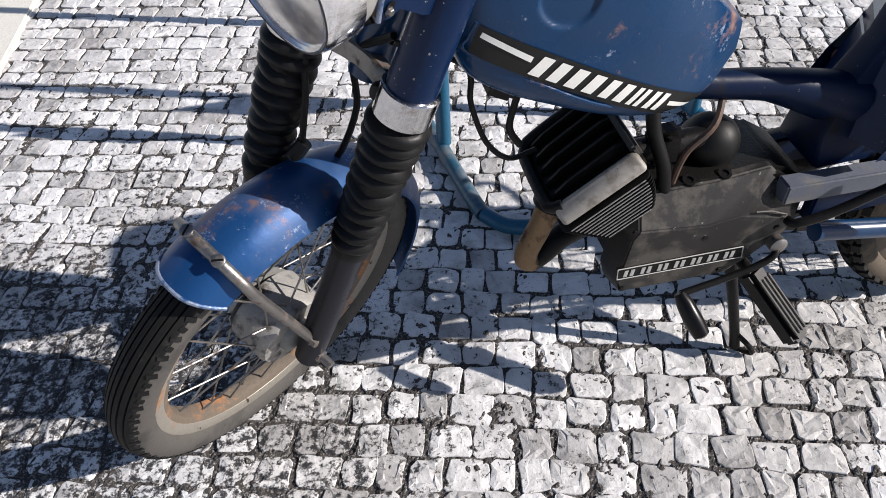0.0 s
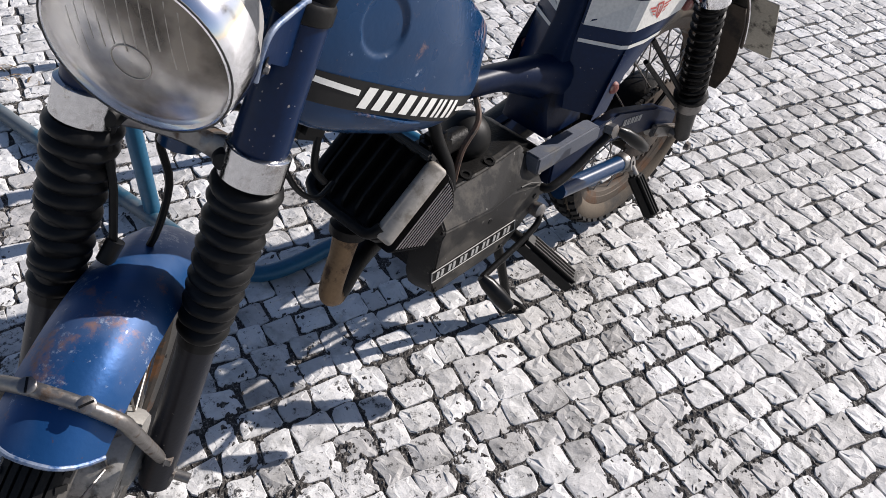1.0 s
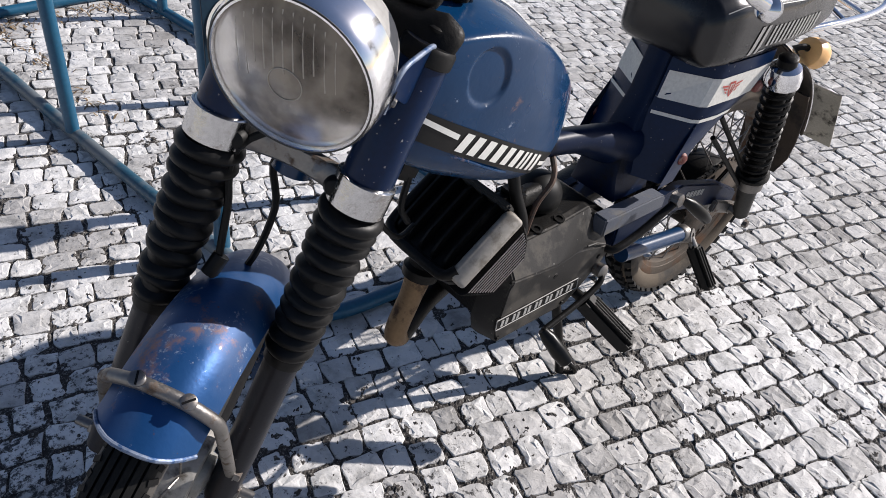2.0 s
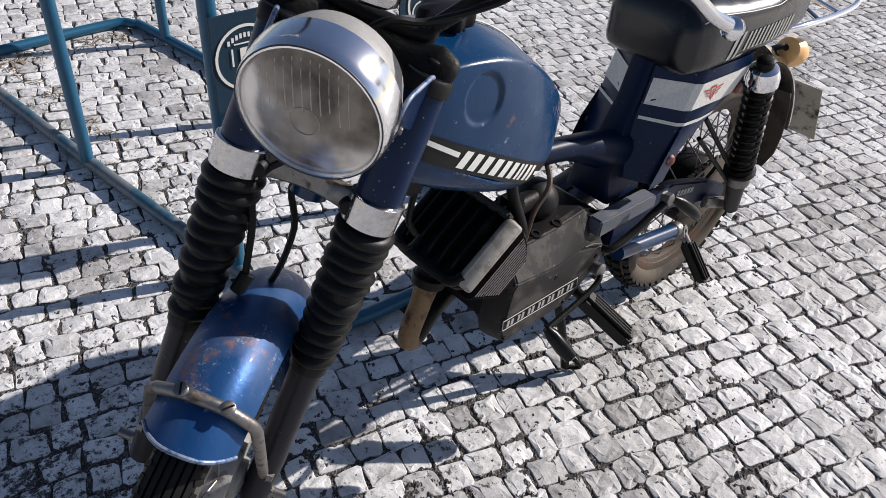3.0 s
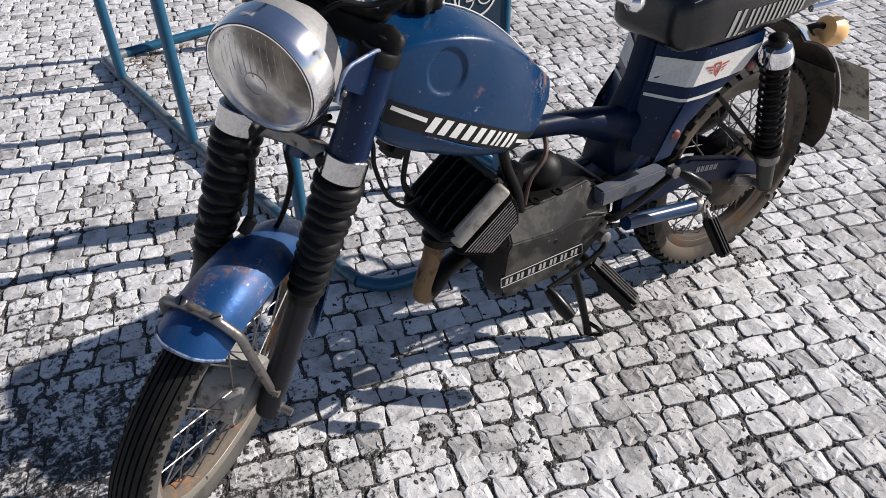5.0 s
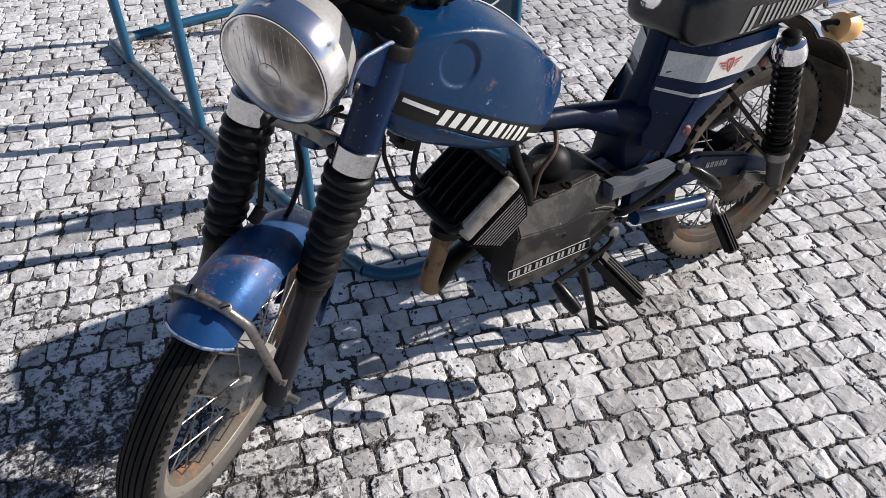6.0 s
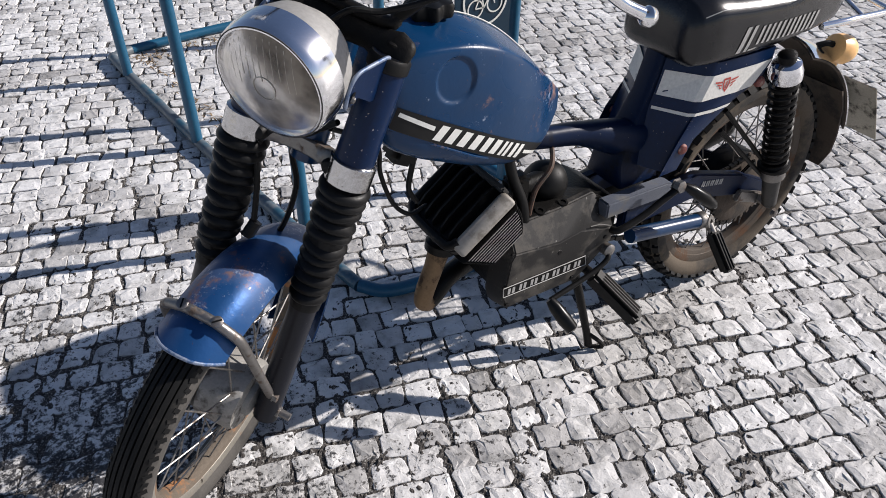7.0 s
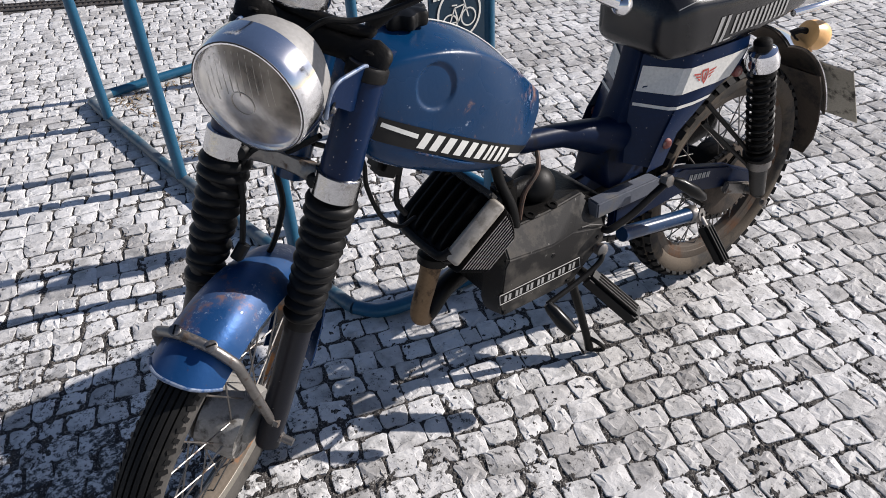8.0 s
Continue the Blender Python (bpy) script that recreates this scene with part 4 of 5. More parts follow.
# ---- seat ----
SEAT = [(0.868, 0.700, 0.748, 0.060), (0.875, 0.682, 0.772, 0.080), (0.890, 0.670, 0.791, 0.093), (0.925, 0.668, 0.802, 0.103), (1.02, 0.670, 0.793, 0.110),
        (1.11, 0.674, 0.788, 0.113), (1.20, 0.680, 0.806, 0.111), (1.27, 0.685, 0.826, 0.104), (1.305, 0.695, 0.826, 0.090), (1.322, 0.710, 0.80, 0.06)]



def build_seat():
    bm = bmesh.new()
    xs = np.concatenate([np.linspace(0.868, 0.90, 8), np.linspace(0.915, 1.27, 26), np.linspace(1.28, 1.322, 7)])
    rings = []
    for x in xs:
        lo, hi, w = [float(np.interp(x, [q[0] for q in SEAT], [q[k] for q in SEAT])) for k in (1, 2, 3)]
        pleat = 0.003 * abs(math.sin((x - 0.93) * math.pi / 0.05)) if 0.93 < x < 1.2 else 0.0022
        ring = []
        for k in range(44):
            a = 2 * math.pi * k / 44
            c, s = math.cos(a), math.sin(a)
            e = 0.66 if s > 0 else 0.30
            z = (lo + hi) / 2 + (hi - lo) / 2 * math.copysign(abs(s) ** e, s)
            if s > 0.75:
                z += pleat - 0.002
            ring.append((x, w * math.copysign(abs(c) ** e, c) * (1.0 if s < 0.3 else 1 - 0.06 * (s - 0.3)), z))
        rings.append(ring)
    ring_loft(bm, rings)
    seat = part("seat", bm, SEAT_BLACK, bike, "long black vinyl saddle with stitched top")
    pts = [(x, -np.interp(x, [q[0] for q in SEAT], [q[3] for q in SEAT]) - 0.0005, np.interp(x, [q[0] for q in SEAT], [q[2] for q in SEAT]) - 0.022) for x in np.linspace(0.890, 1.235, 24)]
    part("piping", tube(pts, 0.0009, 6), LETTER_GREY, seat, "pale stitched seam")
    col = lambda x, k: float(np.interp(x, [q[0] for q in SEAT], [q[k] for q in SEAT]))

    def flank(x, z):
        """The place on the saddle's lower flank at x and z, just proud of it."""
        lo, hi, w = col(x, 1), col(x, 2), col(x, 3)
        t = min(0.98, max(0.0, ((lo + hi) / 2 - z) / ((hi - lo) / 2)))
        sn = t ** (1 / 0.30)
        return (x, -w * math.sqrt(1 - sn * sn) ** 0.30 - 0.0012, z)

    def stroke(x0, x1, z0, z1, lean):
        g = bmesh.new()
        rows = [[g.verts.new(flank(x + lean * f, z0 + (z1 - z0) * f)) for x in (x0, x1)] for f in np.linspace(0, 1, 5)]
        for one, two in zip(rows, rows[1:]):
            g.faces.new((one[0], one[1], two[1], two[0]))
        part("pale_bar", g, LETTER_GREY, seat, smooth=False)

    stroke(0.978, 0.988, 0.688, 0.736, 0.016)
    stroke(0.996, 1.004, 0.688, 0.736, 0.016)
    for k in range(6):
        stroke(1.024 + 0.028 * k, 1.0305 + 0.028 * k, 0.698, 0.732, 0.010)
        stroke(1.038 + 0.028 * k, 1.0445 + 0.028 * k, 0.698, 0.732, 0.010)
    stroke(1.008, 1.180, 0.688, 0.6915, 0.0)
    return seat


build_seat()


# ---- body shell under the seat ----
def panel(sgn):
    """A side box: front face running out to a corner, then the flank back to the shock absorber."""
    rows = [(0.46, 0.836, 0.872, 0.90), (0.52, 0.858, 0.893, 0.93), (0.58, 0.870, 0.916, 1.02), (0.61, 0.878, 0.927, 1.09), (0.643, 0.886, 0.941, 1.11), (0.672, 0.892, 0.953, 1.11)]
    bm = bmesh.new()
    rings = []
    for z, xi, xc, xr in rows:
        rings.append([(xi, sgn * 0.024, z), (xi + (xc - xi) * 0.9, sgn * 0.088, z), (xc + 0.006, sgn * 0.095, z), (xr - 0.05, sgn * 0.100, z), (xr, sgn * 0.098, z), (xr, sgn * 0.07, z), (xi + 0.06, sgn * 0.024, z)])
    ring_loft(bm, rings)
    # fork blue, darker than the enamel, paints in the panel's shade
    box_ = part("side_panel", bm, FORK_BLUE, bike, "blue side panel with white bands", smooth=True)
    for z0, z1, mat, nm in ((0.600, 0.648, WHITE_PAINT, "white_band"), (0.572, 0.578, WHITE_PAINT, "white_stripe")):
        g = bmesh.new()
        cols = []
        zs = [q[0] for q in rows]
        for z in (z0, z1):
            xi, xc, xr = [float(np.interp(z, zs, [q[k] for q in rows])) for k in (1, 2, 3)]
            cols.append([(xi + 0.004, sgn * 0.028 , z), (xi + (xc - xi) * 0.9 - 0.0015, sgn * 0.0885, z), (xc + 0.005, sgn * 0.0966, z), (xr - 0.05, sgn * 0.1016, z), (xr - 0.002, sgn * 0.0996, z)])
        lo, hi = [g.verts.new(p) for p in cols[0]], [g.verts.new(p) for p in cols[1]]
        for k in range(4):
            g.faces.new((lo[k], lo[k + 1], hi[k + 1], hi[k]))
        bmesh.ops.translate(g, vec=(-0.0015, 0, 0), verts=[lo[0], hi[0], lo[1], hi[1]])
        part(nm, g, mat, box_, smooth=False)
    for x, z in ((1.089, 0.603), (0.902, 0.507)):
        part("red_knob", lathe([(0.011, 0), (0.012, 0.005), (0.009, 0.010), (0.003, 0.012)], axis_pose((x, sgn * 0.094, z), (-0.3, sgn, 0)), 16), DULL_RED, box_, "weathered red plastic knob")
    return box_


left_panel = panel(-1)
panel(1)
bm = bmesh.new()
spot = lambda u, v: Vector((0.985 + u, -0.0996 - 0.0455 * u, 0.624 + v))
shield = [(-0.0085, 0.013), (0.0085, 0.013), (0.0095, 0.002), (0.006, -0.009), (0.0, -0.017), (-0.006, -0.009), (-0.0095, 0.002)]
outer = [bm.verts.new(spot(u, v)) for u, v in shield]
inner = [bm.verts.new(spot(u * 0.62, v * 0.68)) for u, v in shield]
for k in range(7):
    bm.faces.new((outer[k], outer[(k + 1) % 7], inner[(k + 1) % 7], inner[k]))
bm.faces.new([bm.verts.new(spot(u, v)) for u, v in ((-0.001, 0.006), (0.002, 0.006), (0.001, -0.008), (-0.002, -0.008))])
for s in (-1, 1):
    for k in range(3):
        bm.faces.new([bm.verts.new(spot(s * u, v)) for u, v in ((0.0115, 0.0075 - 0.0062 * k), (0.031 - 0.006 * k, 0.0105 - 0.0062 * k), (0.029 - 0.006 * k, 0.0070 - 0.0062 * k), (0.0115, 0.0042 - 0.0062 * k))])
part("emblem", bm, RED, left_panel, "red winged badge shape", smooth=False)
bm = bmesh.new()
ring_loft(bm, [[(x0, -w, z), (x0 + 0.004, -w - 0.006, z), (x1, -w - 0.006, z), (x1, w + 0.006, z), (x0 + 0.004, w + 0.006, z), (x0, w, z)] for z, x0, x1, w in ((0.42, 0.80, 0.90, 0.045), (0.47, 0.80, 0.91, 0.035), (0.52, 0.825, 0.91, 0.022), (0.60, 0.862, 0.93, 0.016), (0.69, 0.885, 0.95, 0.016))])
part("frame_spine", bm, FRAME_BLUE, bike, "blue pressed-steel frame spine")
bm = tube([(0.30, 0, 0.70), (0.50, 0, 0.61), (0.60, 0, 0.572), (0.72, 0, 0.548), (0.85, 0, 0.50)], [0.024, 0.024, 0.020, 0.023, 0.040], 16, steps=5, flat=1.25)
part("frame_tube", bm, FRAME_BLUE, bike, "blue main frame tube")

# ---- engine ----
E1, E3 = Vector((0.81, 0, 0.587)), Vector((-0.587, 0, 0.81))
HEAD = Vector((0.448, 0, 0.483))
EM = Matrix.Translation(HEAD) @ Matrix((E1, Vector((0, 1, 0)), E3)).transposed().to_4x4()


def build_engine():
    engine = part("engine", slab([(0.50, 0.40), (0.50, 0.285), (0.66, 0.268), (0.80, 0.33), (0.80, 0.40), (0.74, 0.44), (0.50, 0.44)], -0.06, 0.075, 0.008), BLACK_CAST, bike, "oily grey two-stroke engine")
    def prism(x0, x1, y0, y1, z0, z1, front, back, soft=0.0015):
        """A slab square to the cylinder's axis, its front and back corners rounded, its rims eased."""
        plan = []
        for cx, cy, r, a0 in ((x1 - back, y1 - back, back, 0), (x0 + front, y1 - front, front, 90), (x0 + front, y0 + front, front, 180), (x1 - back, y0 + back, back, 270)):
            plan += [(cx, cy, r, radians(a0 + q)) for q in (0, 22.5, 45, 67.5, 90)]
        ring = lambda z, d: [EM @ Vector((cx + (r - d) * math.cos(a), cy + (r - d) * math.sin(a), z)) for cx, cy, r, a in plan]
        return ring_loft(bmesh.new(), [ring(z0, soft), ring(z0 + soft, 0), ring(z1 - soft, 0), ring(z1, soft)])

    # gaps' shade painted as dark fins, their lit rims as pale edge strips
    for k in range(10):
        f = k / 9
        x0, x1, z = -0.073 + 0.030 * f, 0.066 - 0.020 * f * f, -0.0160 - 0.0066 * k
        part("cylinder_fin", prism(x0, x1, -0.094 + 0.003 * f, 0.086 - 0.004 * f, z - 0.0019, z, 0.011, 0.008, 0.0006), BLACK_CAST, engine)
        part("fin_edge", box((x1 - x0 - 0.020, 0.0016, 0.0017), EM @ Matrix.Translation(((x0 + x1) / 2 + 0.001, -0.0943 + 0.003 * f, z - 0.0009)), 0.0004), LIT_FIN_EDGE, engine)
    part("cylinder", lathe([(0.045, -0.085), (0.045, 0.0)], EM, 24), BLACK_CAST, engine)
    part("cylinder_head", prism(-0.074, 0.071, -0.080, 0.084, -0.014, 0.002, 0.026, 0.010, 0.003), BLACK_CAST, engine)
    for k in range(5):
        y = -0.046 + 0.027 * k
        rows = [(-0.060, 0.006), (-0.052, 0.013), (-0.030, 0.018), (0.050, 0.020), (0.062, 0.016)]
        rings = [[EM @ Vector((x, y + u, h if u in (-0.0022, 0.0022) else 0.0)) for u in (-0.0042, -0.0022, 0.0022, 0.0042)] for x, h in rows]
        part("head_fin", ring_loft(bmesh.new(), rings), BLACK_CAST, engine, smooth=False)
    part("head_rim", tube([EM @ Vector(q) for q in ((-0.050, -0.070, 0.010), (-0.066, -0.062, 0.010), (-0.071, -0.040, 0.010), (-0.071, 0.045, 0.010), (-0.064, 0.068, 0.010), (-0.045, 0.078, 0.010), (0.06, 0.079, 0.010))], 0.0085, 10, steps=4), BLACK_CAST, engine, "rounded black front of the cylinder head")
    tilt = EM @ Matrix.Translation((-0.004, -0.077, 0.002)) @ Matrix.Rotation(radians(-42), 4, "X")
    rings = []
    for y, d in ((0.006, 0.0), (-0.001, 0.0), (-0.0045, 0.0018), (-0.006, 0.0050)):
        loop = []
        for cx, cz, r, a0 in ((0.062, 0.0055, 0.010, 0), (-0.051, 0.0055, 0.010, 90), (-0.055, -0.0095, 0.006, 180), (0.066, -0.0095, 0.006, 270)):
            loop += [tilt @ Vector((cx + (r - d) * math.cos(radians(a0 + q)), y, cz + (r - d) * math.sin(radians(a0 + q)))) for q in (0, 30, 60, 90)]
        rings.append(loop)
    part("head_side", ring_loft(bmesh.new(), rings), PALE_ALLOY, engine, "pale worn cylinder-head side")
    part("head_end", box((0.012, 0.120, 0.026), EM @ Matrix.Translation((0.068, -0.008, 0.006)), 0.004), FIN_GREY, engine)
    full = [(0.498, 0.390), (0.484, 0.302), (0.492, 0.270), (0.676, 0.266), (0.716, 0.292), (0.772, 0.345), (0.772, 0.392), (0.722, 0.446), (0.636, 0.437), (0.522, 0.438)]
    face = [(0.503, 0.388), (0.491, 0.302), (0.499, 0.276), (0.672, 0.272), (0.708, 0.300), (0.754, 0.340), (0.754, 0.372), (0.668, 0.396), (0.617, 0.388), (0.512, 0.402)]
    bm = ring_loft(bmesh.new(), [[(x, -0.040, z) for x, z in full], [(x, -0.056, z) for x, z in full], [(x, -0.094, z) for x, z in face]])
    bmesh.ops.recalc_face_normals(bm, faces=bm.faces)
    bmesh.ops.bevel(bm, geom=bm.edges[:], offset=0.0025, segments=2, affect="EDGES", clamp_overlap=True)
    cover = part("engine_cover", bm, COVER_GREY, engine, "dark grey angular engine side cover")
    plate = part("name_plate", slab([(0.488, 0.309), (0.693, 0.303), (0.689, 0.329), (0.487, 0.333)], -0.0956, -0.09, 0.0008), BLACK_CAST, cover, "dark plate with a thin pale border")
    corner = [Vector((x, -0.0958, z)) for x, z in ((0.489, 0.310), (0.692, 0.304), (0.688, 0.328), (0.488, 0.332))]
    for k in range(4):
        part("plate_border", rod(corner[k], corner[(k + 1) % 4], 0.0009, 6), LETTER_GREY, plate)
    bars(plate, LETTER_GREY, (0.498, -0.0954, 0.3135), (0.204, 0, -0.005), (0, 0, 1), (0.0195,) * 7, 0.013, 0.12, 0.0012, (0, -1, 0), 0.38)
    part("cover_screw", hexbolt((0.62, -0.092, 0.363), (0, -1, 0), 0.006, 0.002), BLACK_CAST, cover)
    for x, z in ((0.505, 0.405), (0.735, 0.355), (0.50, 0.285), (0.66, 0.283)):
        part("cover_screw", hexbolt((x, -0.0935, z), (0, -1, 0), 0.0045, 0.002), BLACK_CAST, cover)
    part("cover_ridge", tube([(0.690, -0.0945, 0.398), (0.715, -0.0945, 0.394), (0.744, -0.0945, 0.380)], 0.0016, 6), FIN_GREY, cover, "bare scuffed ridge")
    dome = axis_pose((0.655, 0.008, 0.458), (-0.2, -0.75, 0.6))
    part("carburettor", lathe([(0.030, -0.05), (0.040, -0.03), (0.043, -0.01), (0.041, 0.012), (0.032, 0.028), (0.016, 0.037), (0.003, 0.039)], dome, 28), FILTER_BLACK, engine, "black domed air filter")
    part("carburettor", box((0.05, 0.04, 0.06), Matrix.Translation((0.575, 0.0, 0.475)), 0.010), BLACK_CAST, engine, "oily black carburettor body")
    part("inlet_stub", rod((0.50, 0, 0.47), (0.66, 0, 0.475), 0.018, 14), BLACK_CAST, engine)
    for x, y, z in ((0.600, -0.047, 0.438), (0.655, -0.047, 0.438)):
        part("casing_boss", lathe([(0.010, -0.01), (0.010, 0.004), (0.006, 0.004), (0.006, -0.006)], axis_pose((x, y, z), (0, -0.2, 1)), 16), BLACK_CAST, engine)
    part("exhaust_collar", lathe([(0.024, -0.012), (0.030, -0.010), (0.031, 0.006), (0.024, 0.012)], axis_pose((0.428, 0.03, 0.378), (0.25, 0, 0.97)), 20), BLACK_CAST, bike, "dark exhaust flange")
    part("exhaust_pipe", tube([(0.43, 0.03, 0.385), (0.412, 0.03, 0.330), (0.392, 0.03, 0.278), (0.389, 0.031, 0.252), (0.402, 0.035, 0.240)], [0.023, 0.019, 0.019, 0.019, 0.019], 16, steps=6), EXHAUST, bike, "brown burnt exhaust pipe")
    # black on this rearward run paints in the shade the pipe stands in
    part("exhaust_elbow", tube([(0.398, 0.034, 0.241), (0.42, 0.042, 0.246), (0.46, 0.052, 0.270), (0.52, 0.07, 0.272), (0.62, 0.100, 0.262), (0.74, 0.125, 0.262), (0.82, 0.135, 0.270), (1.10, 0.142, 0.298), (1.34, 0.146, 0.325), (1.36, 0.146, 0.327)], [0.0192, 0.020, 0.021, 0.022, 0.024, 0.032, 0.046, 0.048, 0.046, 0.020], 18, steps=6), BLACK_CAST, bike, "exhaust running back, coloured black to paint in its shade")
    return engine


build_engine()

# ---- controls, pegs and stand ----
part("gear_boss", lathe([(0.006, -0.012), (0.013, -0.010), (0.014, 0.006), (0.008, 0.010)], axis_pose((0.737, -0.106, 0.330), (0, -1, 0.1)), 18), DULL_STEEL, bike)
part("gear_lever", tube([(0.737, -0.104, 0.330), (0.731, -0.116, 0.322), (0.712, -0.120, 0.310), (0.66, -0.121, 0.294), (0.585, -0.122, 0.279)], 0.0056, 10, steps=5), BLACK_CAST, bike, "bent dark steel gear lever")
part("gear_rubber", tube([(0.583, -0.121, 0.280), (0.588, -0.132, 0.270), (0.598, -0.154, 0.247), (0.606, -0.170, 0.231), (0.607, -0.173, 0.228)], [0.008, 0.0130, 0.015, 0.0130, 0.006], 16), SMOOTH_RUBBER, bike, "black gear lever rubber")
peg_m = axis_pose((0.732, -0.150, 0.240), Vector((0.057, -0.098, -0.083)))
peg = part("foot_peg", box((0.036, 0.034, 0.135), peg_m, 0.007), RUBBER, bike, "square black rubber footpeg")
for k in range(4):
    part("peg_rib", box((0.004, 0.003, 0.10), peg_m @ Matrix.Translation((-0.012 + 0.008 * k, 0.018, 0.004)), 0.001), RUBBER, peg)
    part("peg_rib", box((0.003, 0.004, 0.10), peg_m @ Matrix.Translation((0.019, -0.012 + 0.008 * k, 0.004)), 0.001), RUBBER, peg)
part("peg_hanger", tube([(0.69, -0.04, 0.275), (0.70, -0.085, 0.285), (0.708, -0.115, 0.276)], 0.010, 10), BLACK_CAST, bike)
part("kick_lever", tube([(0.745, -0.098, 0.372), (0.752, -0.112, 0.376), (0.80, -0.118, 0.392), (0.85, -0.122, 0.418), (0.885, -0.126, 0.438)], 0.0075, 10, steps=4), BLACK_CAST, bike, "dark steel kick-start lever")
part("kick_boss", hexbolt((0.885, -0.118, 0.440), (0, -1, 0.2), 0.013, 0.016), DULL_STEEL, bike)
part("kick_rubber", tube([(0.898, -0.130, 0.440), (0.910, -0.140, 0.432), (0.940, -0.152, 0.408), (0.960, -0.160, 0.390), (0.966, -0.163, 0.384)], [0.007, 0.0110, 0.0130, 0.0100, 0.004], 16), SMOOTH_RUBBER, bike, "black kick-start rubber")
part("passenger_peg_arm", rod((0.80, -0.10, 0.336), (1.02, -0.10, 0.292), 0.016, 16), BLUE, bike, "blue tube carrying the rear footpeg")
part("peg_arm_end", lathe([(0.0165, 0), (0.019, 0.003), (0.019, 0.020), (0.015, 0.024)], axis_pose((1.005, -0.10, 0.295), (0.22, 0, -0.044)), 18), DULL_STEEL, bike)
part("peg_eye", lathe([(0.006, -0.007), (0.015, -0.007), (0.016, 0.0), (0.015, 0.007), (0.006, 0.007)], axis_pose((1.032, -0.112, 0.290), (0.3, -1, 0.4)), 20, closed=True), DULL_STEEL, bike, "steel eye of the rear footpeg")
rear_peg_m = axis_pose((1.036, -0.158, 0.237), Vector((0.006, -0.075, -0.085)))
rear_peg = part("passenger_peg", box((0.027, 0.024, 0.098), rear_peg_m, 0.005), RUBBER, bike, "folding black rubber rear footpeg")
for k in range(3):
    part("peg_rib", box((0.004, 0.003, 0.085), rear_peg_m @ Matrix.Translation((-0.008 + 0.008 * k, 0.0128, 0.002)), 0.001), RUBBER, rear_peg)
    part("peg_rib", box((0.004, 0.003, 0.085), rear_peg_m @ Matrix.Translation((-0.008 + 0.008 * k, -0.0128, 0.002)), 0.001), RUBBER, rear_peg)
part("peg_neck", rod((1.032, -0.114, 0.286), (1.034, -0.130, 0.268), 0.009, 12), DULL_STEEL, bike)
part("chain_guard", slab([(0.735, 0.430), (0.90, 0.424), (0.915, 0.416), (0.915, 0.390), (0.735, 0.394)], -0.090, -0.060, 0.003), DUSTY_BLUE, bike, "dusty blue-grey pressed chain guard")
near_arm = part("swing_arm", slab([(0.80, 0.385), (1.0, 0.405), (1.16, 0.352), (1.26, 0.30), (1.26, 0.26), (1.18, 0.29), (1.0, 0.34), (0.80, 0.33)], -0.078, -0.055, 0.004), FRAME_BLUE, bike, "blue swing arm")
part("swing_arm", slab([(0.80, 0.385), (1.0, 0.405), (1.16, 0.352), (1.26, 0.30), (1.26, 0.26), (1.18, 0.29), (1.0, 0.34), (0.80, 0.33)], 0.055, 0.078, 0.004), FRAME_BLUE, bike, "blue swing arm")
bars(near_arm, LETTER_GREY, (1.02, -0.0785, 0.366), (1, 0, -0.22), (0, 0, 1), (0.012,) * 5, 0.014, 0.2, 0.001, (0, -1, 0))
part("side_stand", tube([(0.725, -0.02, 0.25), (0.735, -0.045, 0.18), (0.762, -0.062, 0.06), (0.772, -0.068, 0.010)], [0.012, 0.010, 0.009, 0.010], 10, steps=3), BLACK_CAST, bike, "black steel stand leg")
part("stand_foot", tube([(0.768, -0.066, 0.045), (0.785, -0.088, 0.030), (0.792, -0.092, 0.012), (0.772, -0.070, 0.007)], 0.005, 8, steps=3), BLACK_CAST, bike, "looped stand foot")
link_mesh = bmesh.new()
for (xa, za), (xb, zb) in (((0.78, 0.318), (1.215, 0.366)), ((0.78, 0.300), (1.21, 0.184))):
    count = 34
    for k in range(count):
        f = (k + 0.5) / count
        c, turn = Vector((xa + (xb - xa) * f, -0.045, za + (zb - za) * f - 0.010 * math.sin(math.pi * f))), math.atan2(zb - za, xb - xa)
        box((0.0115, 0.009 if k % 2 else 0.006, 0.0085), Matrix.Translation(c) @ Matrix.Rotation(-turn, 4, "Y"), 0, link_mesh)
tagged(part("chain", link_mesh, BLACK_CAST, bike, "oily black roller chain", smooth=False), kind="stuff")
part("rear_sprocket", lathe([(0.03, -0.002), (0.090, -0.002), (0.093, 0.0), (0.090, 0.002), (0.03, 0.002)], axis_pose(REAR_C + Vector((0, -0.045, 0)), (0, 1, 0)), 40), MUD, bike, "dark toothed sprocket")
part("brake_arm", box((0.10, 0.008, 0.020), Matrix.Translation(REAR_C + Vector((-0.045, -0.060, 0.055))) @ Matrix.Rotation(radians(-35), 4, "Y"), 0.003), BLACK_CAST, bike, "rusty brake arm")
for k in range(30):
    a = 2 * math.pi * k / 30
    part("sprocket_tooth", box((0.010, 0.004, 0.008), axis_pose(REAR_C + Vector((0.095 * math.cos(a), -0.045, 0.095 * math.sin(a))), (0, 0, 1)) @ Matrix.Rotation(-a, 4, "Y"), 0), MUD, bike, smooth=False)
part("brake_drum", lathe([(0.015, -0.04), (0.080, -0.038), (0.085, -0.03), (0.085, 0.03), (0.03, 0.036)], axis_pose(REAR_C, (0, 1, 0)), 32), BLACK_CAST, bike, "dark rear hub drum")
